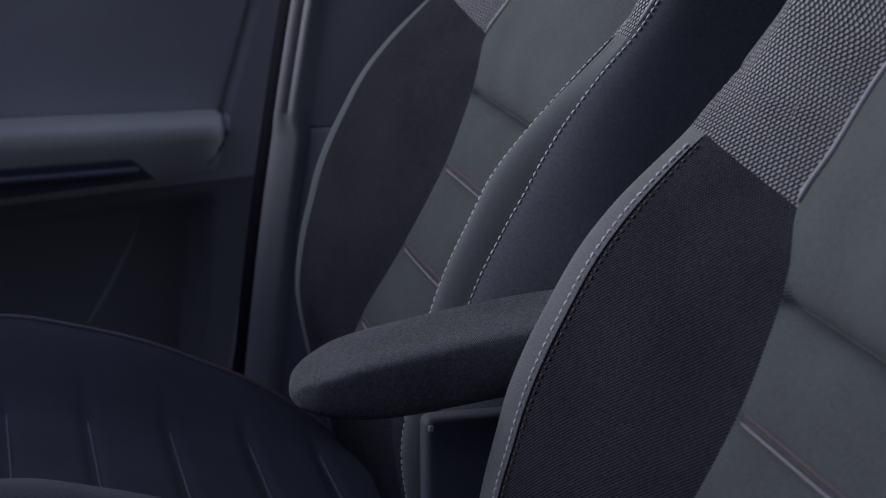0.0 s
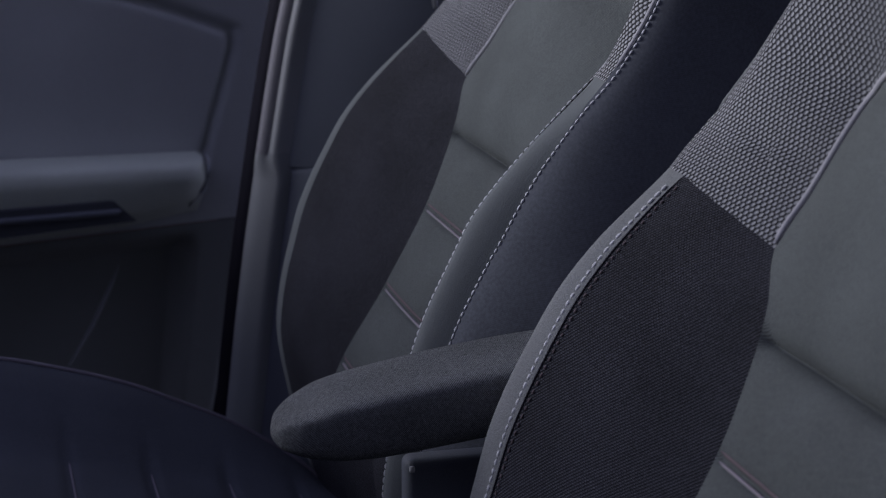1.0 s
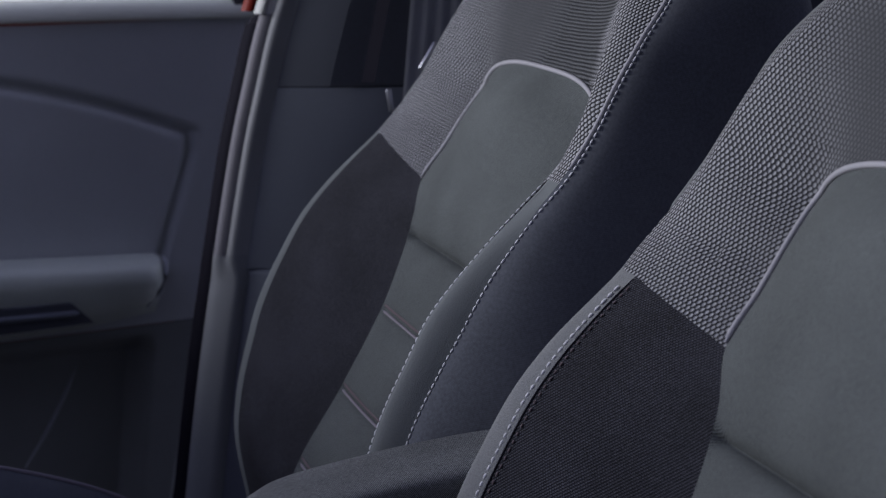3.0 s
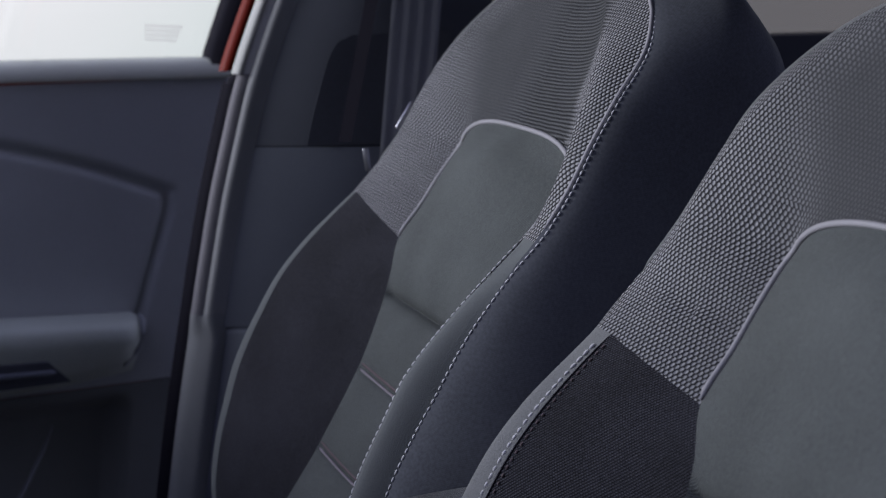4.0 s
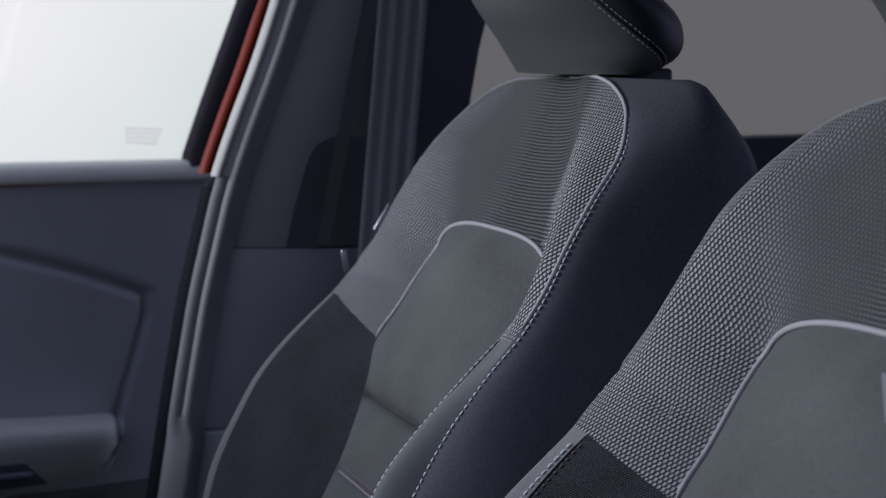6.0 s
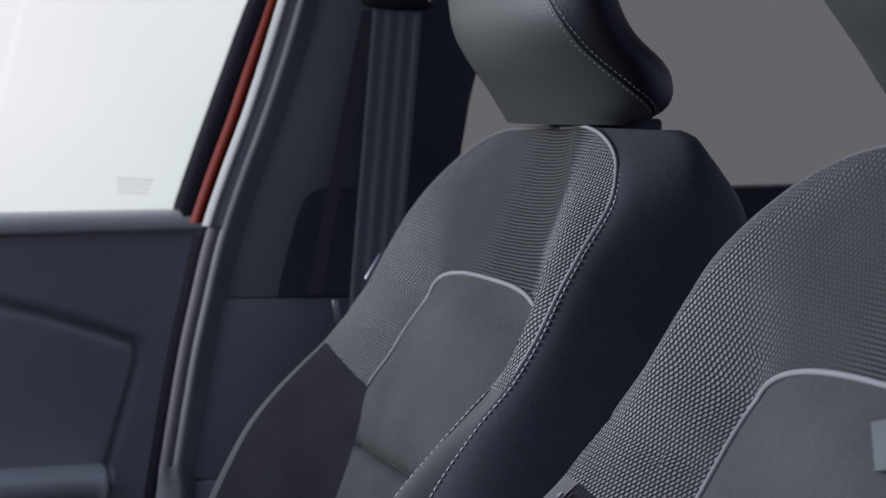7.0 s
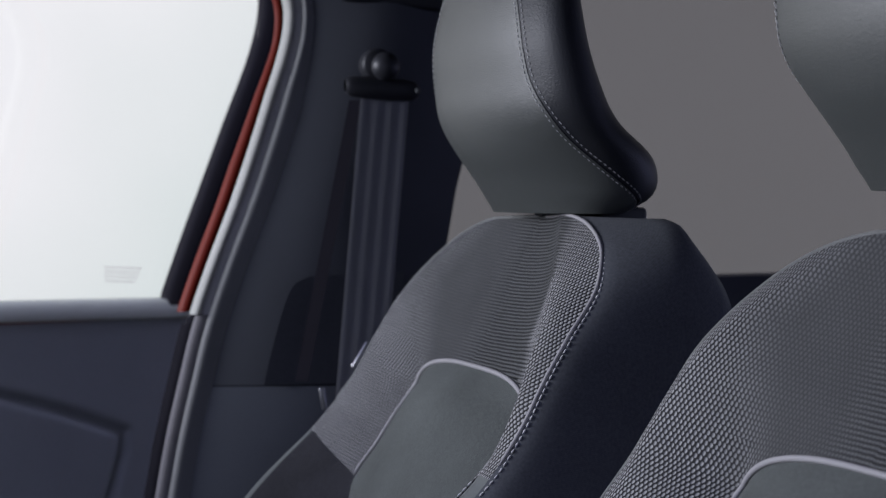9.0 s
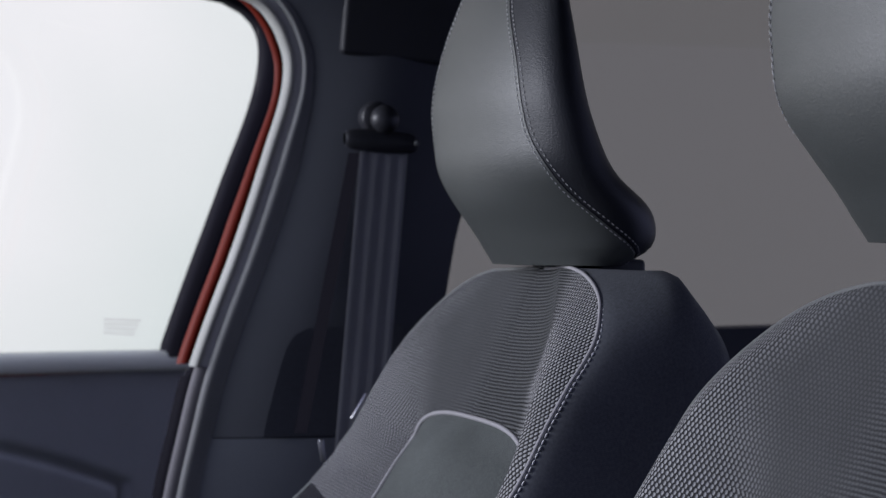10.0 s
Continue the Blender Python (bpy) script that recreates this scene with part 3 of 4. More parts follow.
def build_cushion(seat):
    top = curve_of([(-0.12, -0.62), (-0.06, -0.590), (0.0, -0.590), (0.09, -0.606), (0.16, -0.622), (0.233, -0.640), (0.30, -0.657), (0.44, -0.69)])
    edge = curve_of([(-0.12, -0.61), (-0.06, -0.540), (0.022, -0.533), (0.084, -0.546), (0.152, -0.567), (0.206, -0.591), (0.26, -0.618), (0.321, -0.661), (0.355, -0.694), (0.44, -0.75)])
    profile = ((0.0, 0), (0.05, 0), (0.10, 0.02), (0.125, 0.05), (0.15, 0.32), (0.18, 0.72), (0.20, 0.92), (0.218, 1.0), (0.228, 0.98), (0.238, 0.86), (0.248, 0.5), (0.254, 0.0), (0.252, -1.2), (0.245, -2.2))
    grooves = (0.018, 0.090, 0.164, 0.237, 0.304)
    rows, uv = [], []
    for x in uneven(-0.12, 0.44, 110):
        a, b = top(x), edge(x)
        groove = sum(0.006 * math.exp(-(((x - r) / 0.005) ** 2)) for r in grooves)
        half = []
        for s, k in profile:
            z = a + (b - a) * k if k >= 0 else a + 0.05 * k
            half.append((s, z - groove * max(0.0, min(1.0, (0.145 - s) / 0.02))))
        row = [Vector((x, SEAT_Y - s, EYE + z)) for s, z in reversed(half)] + [Vector((x, SEAT_Y + s, EYE + z)) for s, z in half[1:]]
        rows.append(row)
        uv += [(q.x, q.y) for q in row]
    verts, faces = sheet(rows)
    faces.append(tuple(range(len(rows[0]))))
    cushion = part("seat_cushion", verts, faces, M_CUSHION, seat, "dark cloth seat cushion with cross ribs", uv)
    for r in grooves:
        part("rib_seam", *tube([(r + 0.002, SEAT_Y + s, EYE + top(r) - 0.003) for s in uneven(-0.125, 0.125, 12)], 0.0012, 6), M_PIPEDARK, cushion)
    rows = []
    for x in uneven(-0.10, 0.40, 60):
        a, b = top(x), edge(x)
        rows.append([Vector((x, SEAT_Y - s, EYE + a + (b - a) * k + 0.0012)) for s, k in profile[5:11]])
    verts, faces = sheet(rows)
    part("bolster_cover", verts, faces, M_STRIP, cushion, "grey cloth strip over the side bolster")
    for side in (1,):
        part("piping", *tube([(x, SEAT_Y + side * 0.219, EYE + edge(x) + 0.0006) for x in uneven(-0.10, 0.42, 60)], 0.0024, 8), M_PIPEDARK, cushion, "dull purple-grey piping")
    part("seat_base", *moved(rounded_box((0.44, 0.44, 0.16), 0.03), pose(0.14, SEAT_Y, EYE - 0.76)), M_PLASTIC, seat, "black plastic seat base")


build_seat(True)
near_seat = build_seat(False)
near_seat.location.y -= SEAT_GAP
for piece in near_seat.children:
    if piece.name.startswith("headrest"):
        piece.location.z += 0.019
bpy.context.view_layer.update()


def build_armrest(seat):
    high = curve_of([(0.200, -0.422), (0.203, -0.415), (0.209, -0.410), (0.218, -0.405), (0.238, -0.397), (0.283, -0.388), (0.329, -0.3805), (0.387, -0.374), (0.46, -0.371)])
    low = curve_of([(0.200, -0.427), (0.203, -0.431), (0.209, -0.434), (0.218, -0.437), (0.235, -0.440), (0.27, -0.440), (0.33, -0.433), (0.40, -0.425), (0.46, -0.419)])
    wide = curve_of([(0.200, 0.008), (0.203, 0.016), (0.209, 0.023), (0.217, 0.029), (0.235, 0.036), (0.27, 0.040), (0.46, 0.042)])
    right = [(0.0, 1.0), (0.3, 1.0), (0.55, 0.996), (0.78, 0.982), (0.90, 0.955), (0.97, 0.92), (1.0, 0.87), (0.985, 0.78), (0.94, 0.62), (0.87, 0.42), (0.79, 0.22), (0.69, 0.08), (0.52, 0.01), (0.35, 0.0), (0.2, 0.0)]
    section = [(-v, k) for v, k in reversed(right[1:])] + right
    around = [0.0]
    for (v0, k0), (v1, k1) in zip(section, section[1:]):
        around.append(around[-1] + math.hypot((v1 - v0) * 0.042, (k1 - k0) * 0.06))
    run, last = 0.0, (0.46, 0.042)
    rows, uv = [], []
    for x in uneven(0.46, 0.200, 48, 2.0):
        t, b, w = high(x), low(x), wide(x)
        run += math.hypot(x - last[0], w - last[1])
        last = (x, w)
        for i, (v, k) in enumerate(section):
            y, z = 1.247 + w * v, b + (t - b) * k
            rows.append(Vector((x, y, EYE + z)))
            uv.append((run, around[i] * (0.35 + 0.65 * w / 0.042)))
    n = len(section)
    rows = [rows[i:i + n] for i in range(0, len(rows), n)]
    verts, faces = sheet(rows, True)
    faces += [tuple(range(n - 1, -1, -1)), tuple(range(len(verts) - n, len(verts)))]
    arm = part("armrest", verts, faces, M_ARM, seat, "folded-down charcoal cloth armrest", uv)
    part("hinge", *moved(rounded_box((0.09, 0.03, 0.09), 0.012), pose(0.42, 1.232, EYE - 0.42)), M_PLASTIC, arm, "black plastic hinge")
    verts, faces = moved(rounded_box((0.26, 0.035, 0.34), 0.016, 5), pose(0.475, 1.222, EYE - 0.62, 0, 4, 0))
    part("side_cover", verts, faces, M_PLASTIC, seat, "black plastic seat side cover")
    cover = part("hinge_cover", *moved(rounded_box((0.075, 0.022, 0.15), 0.006, 4), pose(0.3325, 1.273, EYE - 0.532)), M_TRIM, seat, "dark grey plastic hinge cover")
    part("screw_cap", *moved(rounded_box((0.004, 0.003, 0.005), 0.0014, 2), pose(0.2985, 1.2612, EYE - 0.4625)), M_THREAD, cover, "small pale cap")
    tag = [(-0.062, 0.088), (-0.089, 0.100), (-0.059, 0.1255), (-0.031, 0.1126)]
    front = [back_place(s, u, front_n(s, u) + puff(s / 0.14, u) + 0.0040) - Vector((0, SEAT_GAP, 0)) for s, u in tag]
    rear = [p + Vector((0.001, 0, -0.0006)) for p in front]
    part("tag", front + rear, [(0, 1, 2, 3), (7, 6, 5, 4), (0, 4, 5, 1), (1, 5, 6, 2), (2, 6, 7, 3), (3, 7, 4, 0)], M_TAG, seat, "small pale green-grey label", smooth=False)


build_armrest(near_seat)

# ---- far side of the car: pillar, belt, doors ----
pillar = thing("b_pillar", (0.45, 2.08, EYE - 0.85), "dark grey plastic trim of a car's centre pillar", "car pillar", kind="structure")
seal_line = curve_of([(-0.85, 0.268), (-0.67, 0.287), (-0.512, 0.307), (-0.386, 0.327), (-0.327, 0.3370), (-0.262, 0.3490), (-0.204, 0.3625), (-0.146, 0.3770), (-0.083, 0.3985), (-0.009, 0.4270), (0.052, 0.4480), (0.113, 0.4675), (0.146, 0.4785), (0.177, 0.4860), (0.208, 0.4865), (0.239, 0.4764), (0.257, 0.4656), (0.269, 0.4548), (0.280, 0.438), (0.287, 0.415)])


def slimmed(dx, z):
    """The mouldings grow narrower towards the roof."""
    slim = 1 - 0.45 * max(0.0, min(1.0, (z - 0.09) / 0.09))
    return dx if dx < 0.0034 else 0.0034 + (dx - 0.0034) * slim


def pillar_rows(z0, z1, right, proud, start=0.0285, count=24):
    rows = []
    for z in uneven(z0, z1, count):
        x0, x1 = seal_line(z) + slimmed(start, z), right(z)
        row = []
        for w in uneven(0, 1, 16):
            ease = 1 - (1 - min(1.0, w / 0.6)) ** 2
            row.append(Vector((x0 + (x1 - x0) * w, 2.0607 - proud * ease - 0.010 * math.sin(w * math.pi) + 0.05 * max(0.0, w - 0.3) ** 1.3 * max(0.0, min(1.0, (z + 0.09) / 0.10)), EYE + z)))
        rows.append(row)
    return rows


verts, faces = sheet(pillar_rows(-0.208, 0.28, lambda z: 0.672 + 0.28 * z, 0.013))
part("upper_trim", verts, faces, M_TRIMDARK, pillar, "dark grey plastic upper trim")
verts, faces = sheet(pillar_rows(-0.404, -0.2092, lambda z: 0.68 + 0.1 * (z + 0.2), 0.018))
part("middle_trim", verts, faces, M_TRIM, pillar, "dark grey plastic middle trim")
rows = pillar_rows(-0.85, -0.412, lambda z: 0.68 + 0.1 * (z + 0.2), 0.032, 0.0330)
for back, rise in ((0.0015, 0.004), (0.005, 0.008), (0.010, 0.011), (0.022, 0.013)):
    rows.append([p + Vector((-0.004 * rise / 0.013 * (1 - i / 15), back, rise)) for i, p in enumerate(rows[24 - 1])])
verts, faces = sheet(rows)
part("lower_trim", verts, faces, M_TRIM, pillar, "dark grey plastic lower trim with a ledge")
core = [(seal_line(z) + 0.005, z) for z in uneven(-0.85, 0.28, 20)] + [(0.745, 0.28), (0.64, -0.1), (0.62, -0.85)]
part("pillar_core", *prism(core, 0.05, (1, 0, 0), (0, 0, 1), (0, 2.08, EYE), (0, 1, 0)), M_BLACK, pillar, "black inner pillar", smooth=False)
zs = uneven(-0.85, 0.15, 90) + uneven(0.156, 0.286, 40)


def lofted(name, section, mat, label, above=-1.0, below=1.0):
    """A moulded strip that follows the door opening."""
    rows = []
    for z in [q for q in zs if above < q < below]:
        turn = math.atan((seal_line(z + 0.002) - seal_line(z - 0.002)) / 0.004) * max(0.0, min(1.0, (z - 0.15) / 0.03))
        places = [(slimmed(dx, z), y) for dx, y in section]
        rows.append([Vector((seal_line(z) + dx * math.cos(turn), y, EYE + z - dx * math.sin(turn))) for dx, y in places])
    part(name, *sheet(rows), mat, pillar, label)


lofted("jamb_edge", [(-0.0125, 2.082), (-0.0125, 2.070), (-0.0115, 2.0660), (-0.0095, 2.0635), (-0.0070, 2.0625), (-0.0050, 2.0628), (-0.0045, 2.0640)], M_WHITE, "whitish edge beside the jamb", -0.137)
SEAL = [(-0.0066, 2.076), (-0.0062, 2.0685), (-0.0046, 2.0658), (-0.0015, 2.0646), (0.0025, 2.0642), (0.0054, 2.0644)]
TRIM = [(0.0054, 2.0640), (0.0062, 2.0632), (0.0070, 2.0615), (0.0086, 2.0597), (0.0114, 2.0588), (0.0145, 2.0590), (0.0190, 2.0598), (0.0240, 2.0605), (0.0290, 2.0610)]
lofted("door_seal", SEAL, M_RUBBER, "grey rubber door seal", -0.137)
# Same seal below the window, in the shaded colour.
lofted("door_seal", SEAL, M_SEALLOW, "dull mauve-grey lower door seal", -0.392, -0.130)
lofted("trim_edge", TRIM, M_TRIMEDGE, "rounded grey edge of the trim", -0.392)
upper = ((-0.0066, 2.077), (-0.0062, 2.0690), (-0.0046, 2.0664), (0.0000, 2.0650), (0.0052, 2.0644), (0.0072, 2.0612), (0.0114, 2.0586), (0.0170, 2.0594), (0.0290, 2.0612))
lower = ((-0.0040, 2.084), (-0.0030, 2.0740), (0.0005, 2.0690), (0.0055, 2.0655), (0.0110, 2.0625), (0.0165, 2.0596), (0.0205, 2.0582), (0.0255, 2.0592), (0.0340, 2.0625))
rows = []
for z in uneven(-0.85, -0.44, 24) + uneven(-0.435, -0.388, 20):
    f = max(0.0, min(1.0, (-0.390 - z) / 0.030))
    f = f * f * (3 - 2 * f)
    rows.append([Vector((seal_line(z) + a + (c - a) * f, b + (d - b) * f, EYE + z)) for (a, b), (c, d) in zip(upper, lower)])
part("lower_edge", *sheet(rows), M_EDGELOW, pillar, "broad rounded edge of the lower trim")
rows = [[Vector((seal_line(z) + dx, y, EYE + z)) for dx, y in ((-0.0150, 2.098), (-0.0112, 2.092), (-0.0080, 2.087), (0.004, 2.084))] for z in zs if z < -0.142]
part("seal_lip", *sheet(rows), M_BLACK, pillar, "black inner lip of the seal")
rows = []
for z in [q for q in zs if q > -0.14]:
    f = max(0.0, min(1.0, (z - 0.03) / 0.13))
    c, r = -0.0095 + 0.0030 * f, 0.0092 - 0.0030 * f
    rows.append([Vector((seal_line(z) + c + r * math.cos(b), 2.125 - r * math.sin(b), EYE + z)) for b in (math.pi * k / 12 for k in range(13))])
part("jamb", *sheet(rows), M_RED, pillar, "orange-red painted door jamb")
part("jamb", *tube([(seal_line(z) + 0.005, 2.115, EYE + z) for z in zs if z <= -0.12], 0.012, 10), M_BLACK, pillar, "black lower door jamb")
# No hollow is cut: a flat sheet on the trim stands for its shade.
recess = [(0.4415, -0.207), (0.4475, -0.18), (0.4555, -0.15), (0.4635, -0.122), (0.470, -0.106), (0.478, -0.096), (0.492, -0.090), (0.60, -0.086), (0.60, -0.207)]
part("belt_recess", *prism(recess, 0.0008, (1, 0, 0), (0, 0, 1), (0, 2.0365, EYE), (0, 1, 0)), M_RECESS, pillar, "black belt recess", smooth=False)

# Black here paints in the shade under the roof.
verts, faces = moved(rounded_box((0.20, 0.014, 0.12), 0.0062, 6), pose(0.635, 2.0485, EYE + 0.262, 0, 5, 0))
part("upper_cover", verts, faces, M_PLASTIC, pillar, "cover above the belt anchor, blackened for roof shade")

belt = thing("seat_belt", (0.55, 1.99, EYE - 0.2), "black webbing seat belt hanging from its pillar anchor", "seat belt")
rows = []
for z in uneven(-0.28, 0.10, 12):
    x = 0.5588 + 0.088 * (z - 0.096)
    rows.append([Vector((x + w * 0.0268, 1.97 + 0.0006 * math.cos(w * 11), EYE + z)) for w in [i / 8 - 1 for i in range(17)]])
verts, faces = sheet(rows)
webbing = part("webbing", verts, faces, M_BELT, belt, "black ribbed webbing")
rows = []
for i in range(25):
    a = math.pi * i / 24
    r = 0.0125 * max(0.12, math.sin(a)) ** 0.32
    x = 0.5550 - 0.040 * math.cos(a)
    rows.append([Vector((x, 1.968 + 0.8 * r * math.sin(b), EYE + 0.111 - 0.06 * (x - 0.5550) + r * math.cos(b))) for b in (math.tau * k / 14 for k in range(14))])
verts, faces = sheet(rows, True)
part("anchor", verts, faces, M_GLOSS, belt, "glossy black anchor guide")
rows = []
for i in range(13):
    a = math.pi / 2 * i / 12
    rows.append([Vector((0.5575 + 0.0155 * math.cos(a) * math.cos(b), 1.962 - 0.014 * math.sin(a), EYE + 0.134 + 0.0155 * math.cos(a) * math.sin(b))) for b in (math.tau * k / 24 for k in range(24))])
verts, faces = sheet(rows, True)
part("bolt_cap", verts, faces, M_GLOSS, belt, "glossy black round bolt cap")
rows = []
for r, y in ((0.0002, 1.974), (0.0150, 1.974), (0.0168, 1.976), (0.0172, 1.980), (0.0172, 1.992)):
    rows.append([Vector((0.5535 + r * math.cos(b), y, EYE + 0.137 + r * math.sin(b))) for b in (math.tau * k / 28 for k in range(28))])
part("anchor_plate", *sheet(rows, True), M_GLOSS, belt, "black round anchor flange")
# The glint at the anchor's right end, made as a small paler bead.
part("rivet", *moved(rounded_box((0.006, 0.005, 0.006), 0.0025, 3), pose(0.5920, 1.9575, EYE + 0.1090)), M_GUIDE, belt, "small shiny rivet")
rows = []
for z in uneven(-0.200, 0.10, 10):
    x = 0.535 + 0.20 * (z - 0.1)
    rows.append([Vector((x + w * 0.006, 2.0 - 0.004 * w, EYE + z)) for w in (-1, -0.5, 0, 0.5, 1)])
verts, faces = sheet(rows)
part("webbing", verts, faces, M_BLACK, belt, "black webbing running down to the reel")
part("tongue", *moved(rounded_box((0.014, 0.004, 0.032), 0.002), pose(0.525, 1.93, EYE - 0.170, 0, 32, 0)), M_STEEL, belt, "bright steel tongue")
part("tongue_clip", *moved(rounded_box((0.006, 0.004, 0.024), 0.002), pose(0.481, 1.93, EYE - 0.212, 0, -8, 0)), M_STEEL, belt)

# open front door, seen from its inner side
DOOR_R = Vector((0.48, 2.45, EYE))
DOOR_E = Vector((-0.9548, -0.2972, 0))
DOOR_N = Vector((-0.2972, 0.9548, 0))


def on_door(a, z, off=0.0):
    return DOOR_R + DOOR_E * a + DOOR_N * off + Vector((0, 0, z))


door = thing("front_door", on_door(0.5, -0.85), "open front car door with dark grey inner trim", "car door")


def rear_edge(z):
    return 0.043 if z > -0.15 else 0.043 + (-0.15 - z) * 0.21


def door_relief(a, z):
    """Depth of the moulded field, its groove and the pocket of the door trim."""
    top = (-0.298 + (a - 0.141) * 0.42 - (a - 0.141) ** 2 * 0.5) - z
    side = (a - 0.141 - max(0.0, -0.32 - z) * 0.33) * 0.95
    d = min(top, side)
    field = 0.002 * max(0.0, min(1.0, (d + 0.006) / 0.012))
    groove = 0.010 * math.exp(-((d / 0.006) ** 2))
    pocket = 0.030 * max(0.0, min(1.0, (-0.545 - z) / 0.02)) * max(0.0, min(1.0, (a - 0.20 - 0.12 * max(0.0, -0.57 - z)) / 0.015))
    return (field + groove if z > -0.46 else 0.0) + pocket


def door_field(z0, z1, count):
    rows = []
    for z in uneven(z0, z1, count):
        a0 = rear_edge(z)
        row = []
        for k in range(110):
            a = a0 + (1.05 - a0) * (k / 109) ** 1.5
            row.append(on_door(a, z, 0.014 * max(0.0, 1 - (a - a0) / 0.012) ** 2 + door_relief(a, z)))
        rows.append(row)
    return sheet(rows)


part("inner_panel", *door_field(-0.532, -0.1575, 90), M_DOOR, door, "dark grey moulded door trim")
# Lower half of the trim wears the shaded copy of the door colour.
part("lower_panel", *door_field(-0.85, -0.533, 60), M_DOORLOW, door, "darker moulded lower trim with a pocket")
rim = [(0.302, -0.572), (0.315, -0.60), (0.34, -0.645), (0.372, -0.69)]
part("pocket_rim", *tube([on_door(a, z, -0.002) for a, z in rim], 0.0028, 8), M_TRIMLIGHT, door, "grey pocket rim")
rows = []
for a in uneven(0.05, 1.05, 16):
    drop = 0.012 * (a - 0.05)
    rows.append([on_door(a, z + drop, off) for z, off in ((-0.159, 0.0040), (-0.1585, -0.0030), (-0.1572, -0.0045), (-0.1545, -0.0048), (-0.149, -0.0036), (-0.142, 0.0), (-0.1365, 0.007), (-0.134, 0.016), (-0.134, 0.05))])
verts, faces = sheet(rows)
part("window_sill", verts, faces, M_SILL, door, "lighter grey window sill trim")
outer = prism([(0.0, -0.85), (1.1, -0.85), (1.1, -0.14), (0.03, -0.14)], 0.03, DOOR_E, (0, 0, 1), on_door(0, 0, 0.09), DOOR_N)
part("outer_skin", *outer, M_RED, door, "orange-red painted outer skin", smooth=False)
edge_strip = [(rear_edge(z) + 0.002, z) for z in uneven(-0.85, -0.135, 14)] + [(rear_edge(z) - 0.045, z) for z in reversed(uneven(-0.85, -0.135, 14))]
part("rear_edge", *prism(edge_strip, 0.07, DOOR_E, (0, 0, 1), on_door(0, 0, 0.015), DOOR_N), M_BLACK, door, "black rear edge of the door", smooth=False)
frame_line = curve_of([(-0.15, 0.076), (-0.129, 0.075), (0.084, -0.012), (0.196, -0.058), (0.263, -0.068), (0.299, -0.050), (0.316, -0.014)])
rows = []
for z in uneven(-0.15, 0.316, 40):
    a = frame_line(z)
    rows.append([on_door(a, z, 0.0), on_door(a - 0.05, z + 0.01, 0.0), on_door(a - 0.05, z + 0.01, 0.03), on_door(a, z, 0.03)])
for a in uneven(0.03, 1.05, 8):
    rows.append([on_door(a, 0.322 - 0.02 * a, 0.0), on_door(a, 0.38 - 0.02 * a, 0.0), on_door(a, 0.38 - 0.02 * a, 0.03), on_door(a, 0.322 - 0.02 * a, 0.03)])
verts, faces = sheet(rows, True)
part("window_frame", *(verts, faces), M_BLACK, door, "black window frame")
glass = part("pane", *prism([(-0.06, -0.14), (1.05, -0.14), (1.05, 0.34), (-0.06, 0.34)], 0.004, DOOR_E, (0, 0, 1), on_door(0, 0, 0.014), DOOR_N), M_GLASS, door, "clear side window", smooth=False)
glass.visible_shadow = False
for i in range(4):
    part("glass_print", *prism([(0.11 + 0.003 * i, -0.093 - 0.0055 * i), (0.161, -0.090 - 0.0055 * i), (0.161, -0.0935 - 0.0055 * i), (0.11 + 0.003 * i, -0.0965 - 0.0055 * i)], 0.001, DOOR_E, (0, 0, 1), on_door(0, 0, 0.012), DOOR_N), M_PRINT, glass, smooth=False)

# door armrest with its pull
rows = []
for a in uneven(0.195, 1.0, 40):
    k = max(0.0, min(1, (a - 0.19) / 0.03)) ** 0.5
    top, low = -0.445 + 0.055 * (a - 0.19), -0.497 - 0.10 * min(a - 0.19, 0.12)
    rows.append([on_door(a, top + 0.002, 0.0), on_door(a, top, -0.040 * k), on_door(a, top - 0.004, -0.054 * k), on_door(a, top - 0.011, -0.061 * k), on_door(a, top - 0.026, -0.062 * k), on_door(a, low + 0.010, -0.050 * k), on_door(a, low, -0.036 * k), on_door(a, low - 0.02, 0.0)])
verts, faces = sheet(rows)
rest = part("door_armrest", verts, faces, M_SOFT, door, "grey soft door armrest")
part("pull_recess", *prism([(0.303, -0.506), (0.330, -0.480), (0.9, -0.462), (0.9, -0.512)], 0.012, DOOR_E, (0, 0, 1), on_door(0, 0, -0.066), DOOR_N), M_TRIMDARK, rest, "dark grab recess", smooth=False)
part("pull_bar", *tube([on_door(0.322, -0.4925, -0.067), on_door(0.328, -0.4925, -0.068), on_door(0.5, -0.487, -0.068), on_door(0.9, -0.477, -0.068)], 0.0042, 8), M_TRIM, rest, "grey bar in the recess")
part("end_trim", *tube([on_door(a, z, off) for a, z, off in ((0.188, -0.444, -0.01), (0.192, -0.450, -0.03), (0.197, -0.462, -0.040), (0.203, -0.482, -0.040), (0.222, -0.503, -0.036))], 0.0035, 8), M_TRIMLIGHT, rest, "thin grey end trim")

# rear door behind the pillar
rear = thing("rear_door", (1.2, 2.15, EYE - 0.85), "closed rear car door with dark tinted window", "car door")
part("door_panel", *prism([(0.62, -0.85), (2.0, -0.85), (2.0, -0.09), (0.62, -0.105)], 0.06, (1, 0, 0), (0, 0, 1), (0, 2.13, EYE), (0, 1, 0)), M_TRIMDARK, rear, "dark door trim", smooth=False)
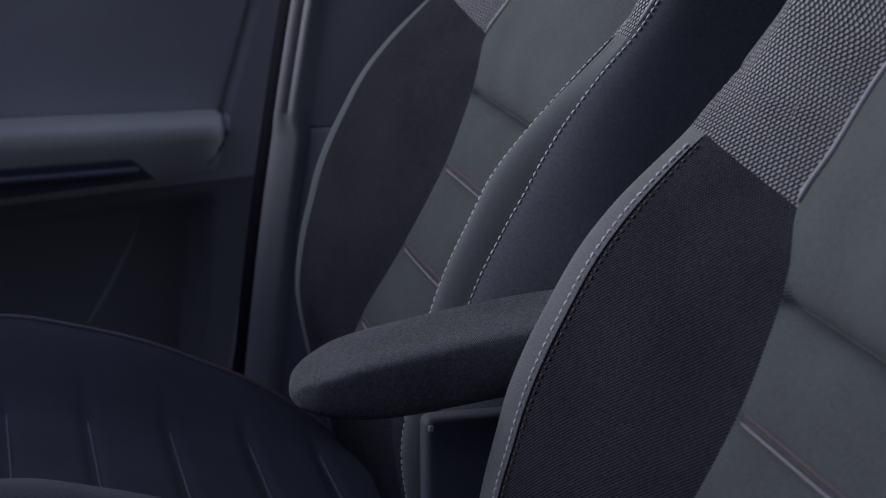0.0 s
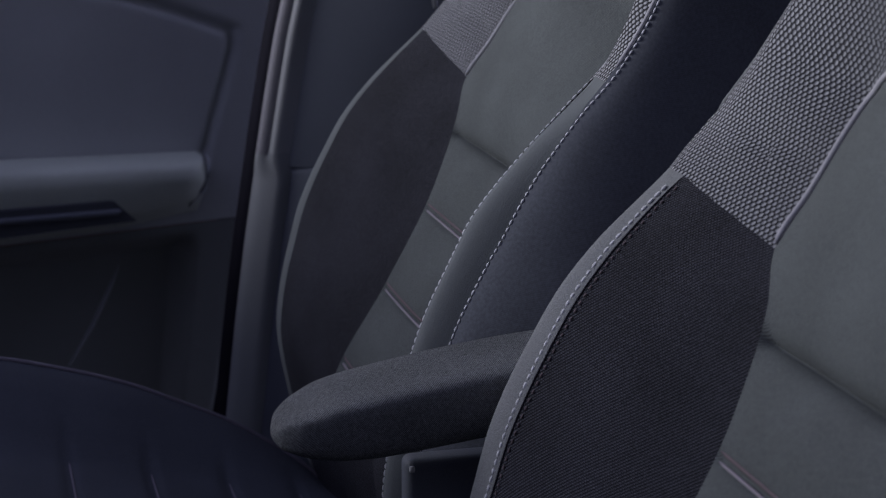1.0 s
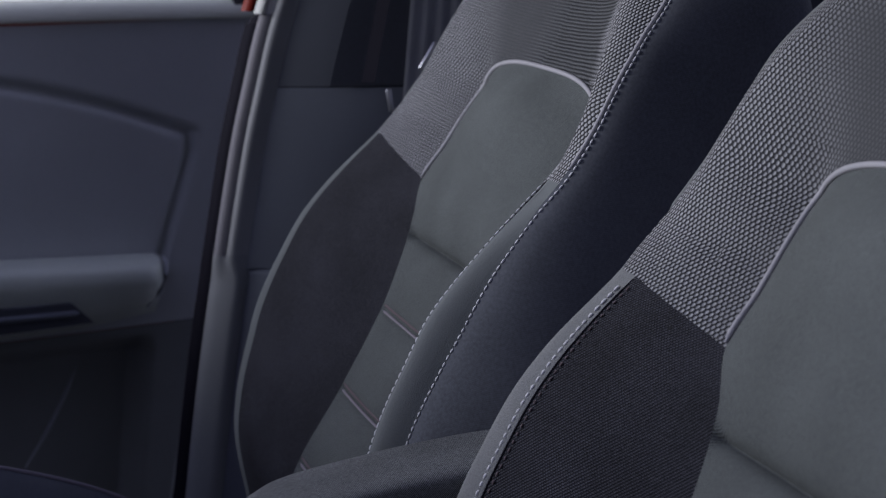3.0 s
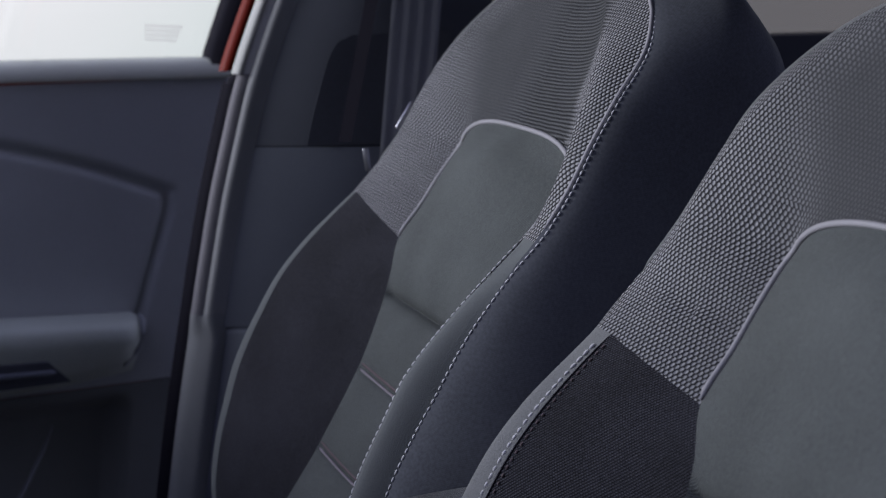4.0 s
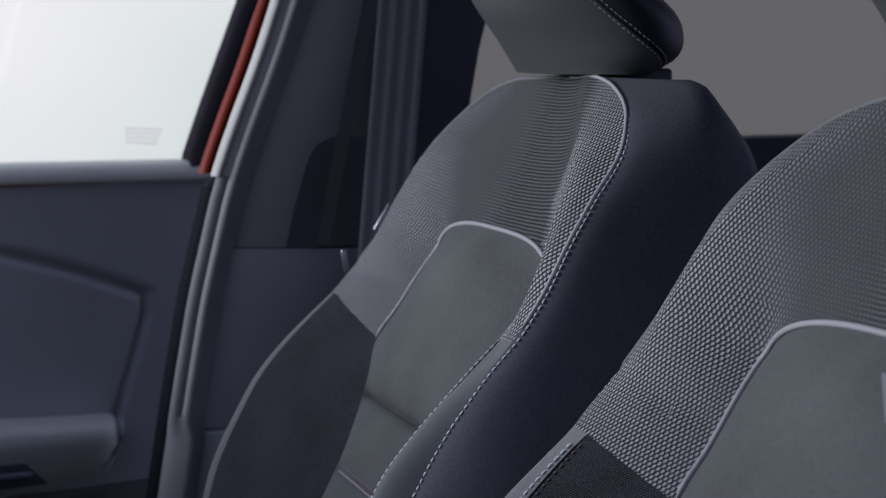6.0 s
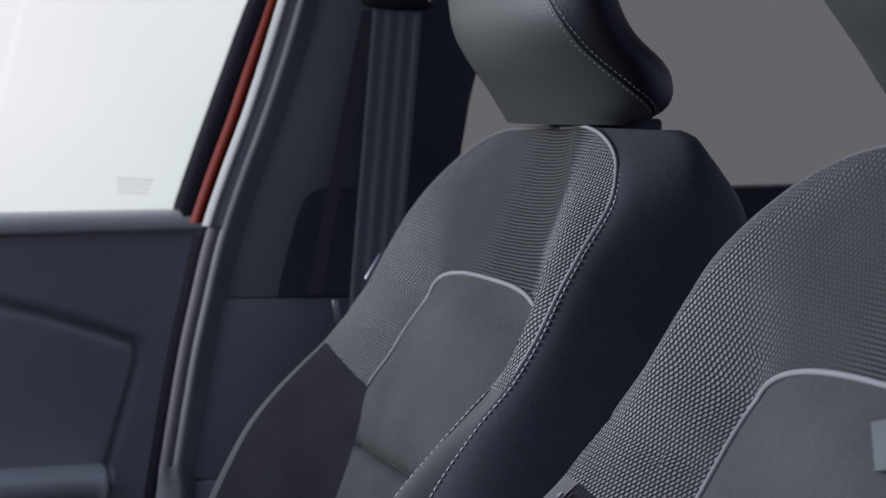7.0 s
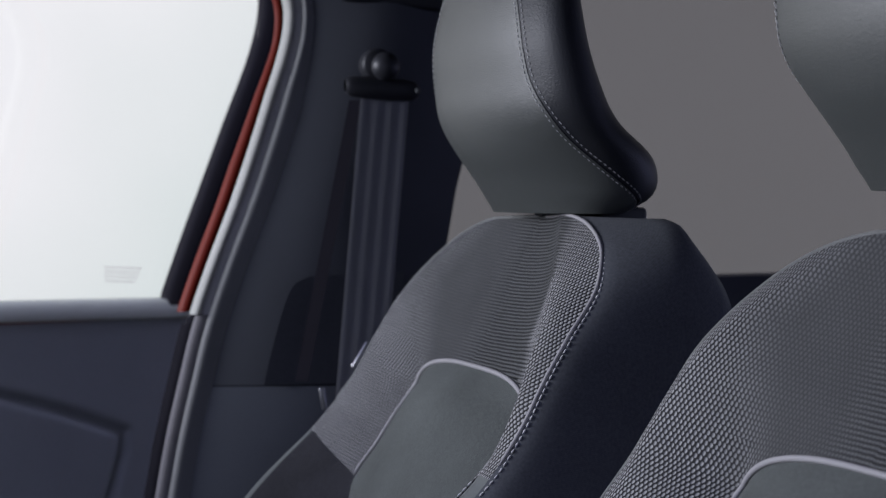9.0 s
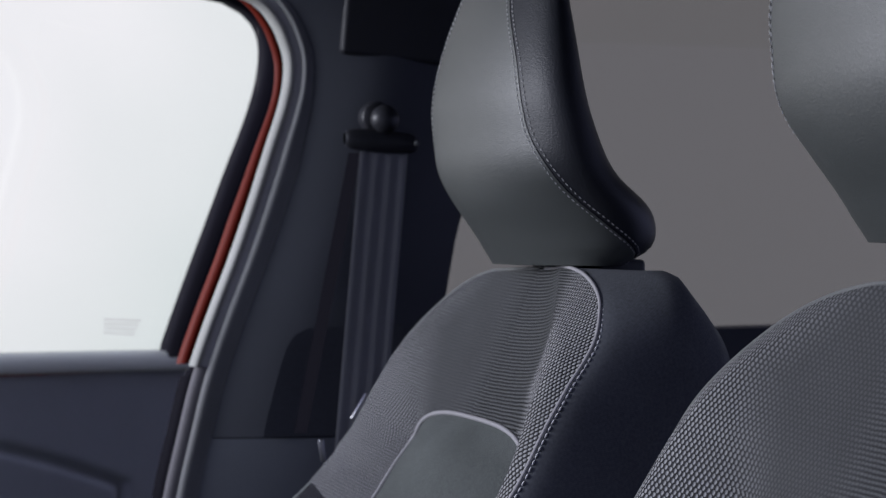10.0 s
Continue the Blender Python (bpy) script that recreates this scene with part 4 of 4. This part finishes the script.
tint = part("pane", *prism([(0.55, -0.13), (2.0, -0.13), (2.0, 0.45), (0.55, 0.45)], 0.004, (1, 0, 0), (0, 0, 1), (0, 2.16, EYE), (0, 1, 0)), M_TINTED, rear, "dark tinted window", smooth=False)
tint.visible_shadow = False

# ---- the rest of the shell and the studio ----
tagged(part("ceiling", *prism([(0.05, 0.6), (2.4, 0.6), (2.4, 2.2), (0.05, 2.2)], 0.03, (1, 0, 0), (0, 1, 0), (0, 0, EYE + 0.42), (0, 0, 1)), M_LINING, smooth=False), "pale cloth roof lining", "roof lining", kind="structure")
# Added out of view: its top edge cuts the softbox light on the lower seats.
tagged(part("wall_front", *prism([(0.55, -0.85), (2.15, -0.85), (2.15, -0.015), (0.55, -0.015)], 0.05, (0, 1, 0), (0, 0, 1), (-0.75, 0, EYE), (1, 0, 0)), M_PLASTIC, smooth=False), "unseen plain black front wall that shades the lower seats", "bulkhead", kind="structure")
# Added out of view: keeps low light from the camera side off the seats.
tagged(part("wall_near", *prism([(-0.70, -0.85), (2.35, -0.85), (2.35, -0.285), (-0.70, -0.285)], 0.05, (1, 0, 0), (0, 0, 1), (0, 0.56, EYE), (0, 1, 0)), M_PLASTIC, smooth=False), "unseen plain black wall that blocks low light", "car body", kind="structure")
tagged(part("floor", *prism([(-1.2, 0.55), (2.4, 0.55), (2.4, 2.15), (-1.2, 2.15)], 0.05, (1, 0, 0), (0, 1, 0), (0, 0, EYE - 0.90), (0, 0, 1)), M_CARPET, smooth=False), "black carpeted car floor", "car floor", kind="structure")
tagged(part("ground", *prism([(-9, -9), (9, -9), (9, 9), (-9, 9)], 0.05, (1, 0, 0), (0, 1, 0), (0, 0, -0.05), (0, 0, 1)), M_FLOOR, smooth=False), "dark smooth studio floor", "floor", kind="structure")
# Added behind the camera; its grey throws fill light onto door and seat sides.
tagged(part("wall_studio", *prism([(-8, 0.0), (8, 0.0), (8, 4.5), (-8, 4.5)], 0.1, (1, 0, 0), (0, 0, 1), (0, -2.4, 0), (0, -1, 0)), M_DRAPE, smooth=False), "unseen grey wall behind the camera that bounces fill light", "wall", kind="structure")
# The backdrop glows by itself; a ramp paints its uneven brightness.
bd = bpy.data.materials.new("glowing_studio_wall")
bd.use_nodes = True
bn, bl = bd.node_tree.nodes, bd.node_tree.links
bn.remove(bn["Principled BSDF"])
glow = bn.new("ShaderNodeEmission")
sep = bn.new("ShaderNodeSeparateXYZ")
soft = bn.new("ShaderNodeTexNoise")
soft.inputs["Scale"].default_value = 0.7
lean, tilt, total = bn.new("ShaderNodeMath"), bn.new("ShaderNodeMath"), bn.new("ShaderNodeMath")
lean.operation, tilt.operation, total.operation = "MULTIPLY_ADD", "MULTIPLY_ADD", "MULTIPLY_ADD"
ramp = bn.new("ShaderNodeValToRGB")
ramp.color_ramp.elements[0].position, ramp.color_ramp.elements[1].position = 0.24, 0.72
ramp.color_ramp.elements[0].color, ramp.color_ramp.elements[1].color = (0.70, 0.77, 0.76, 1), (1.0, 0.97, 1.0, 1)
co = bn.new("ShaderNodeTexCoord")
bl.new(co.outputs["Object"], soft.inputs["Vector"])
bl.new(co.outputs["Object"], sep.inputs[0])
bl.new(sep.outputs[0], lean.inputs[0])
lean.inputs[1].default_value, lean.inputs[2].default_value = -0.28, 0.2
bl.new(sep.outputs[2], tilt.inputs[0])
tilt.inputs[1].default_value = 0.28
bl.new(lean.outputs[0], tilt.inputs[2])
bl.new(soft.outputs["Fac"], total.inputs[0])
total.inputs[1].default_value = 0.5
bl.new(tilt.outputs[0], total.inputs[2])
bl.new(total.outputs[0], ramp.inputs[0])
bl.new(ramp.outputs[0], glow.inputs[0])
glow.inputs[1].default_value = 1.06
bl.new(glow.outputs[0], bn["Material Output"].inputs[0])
tagged(part("backdrop", *prism([(-9, 0.0), (9, 0.0), (9, 5), (-9, 5)], 0.1, (1, 0, 0), (0, 0, 1), (0, 7.0, 0), (0, 1, 0)), bd, smooth=False), "white studio wall that gives off its own light", "backdrop", kind="structure")
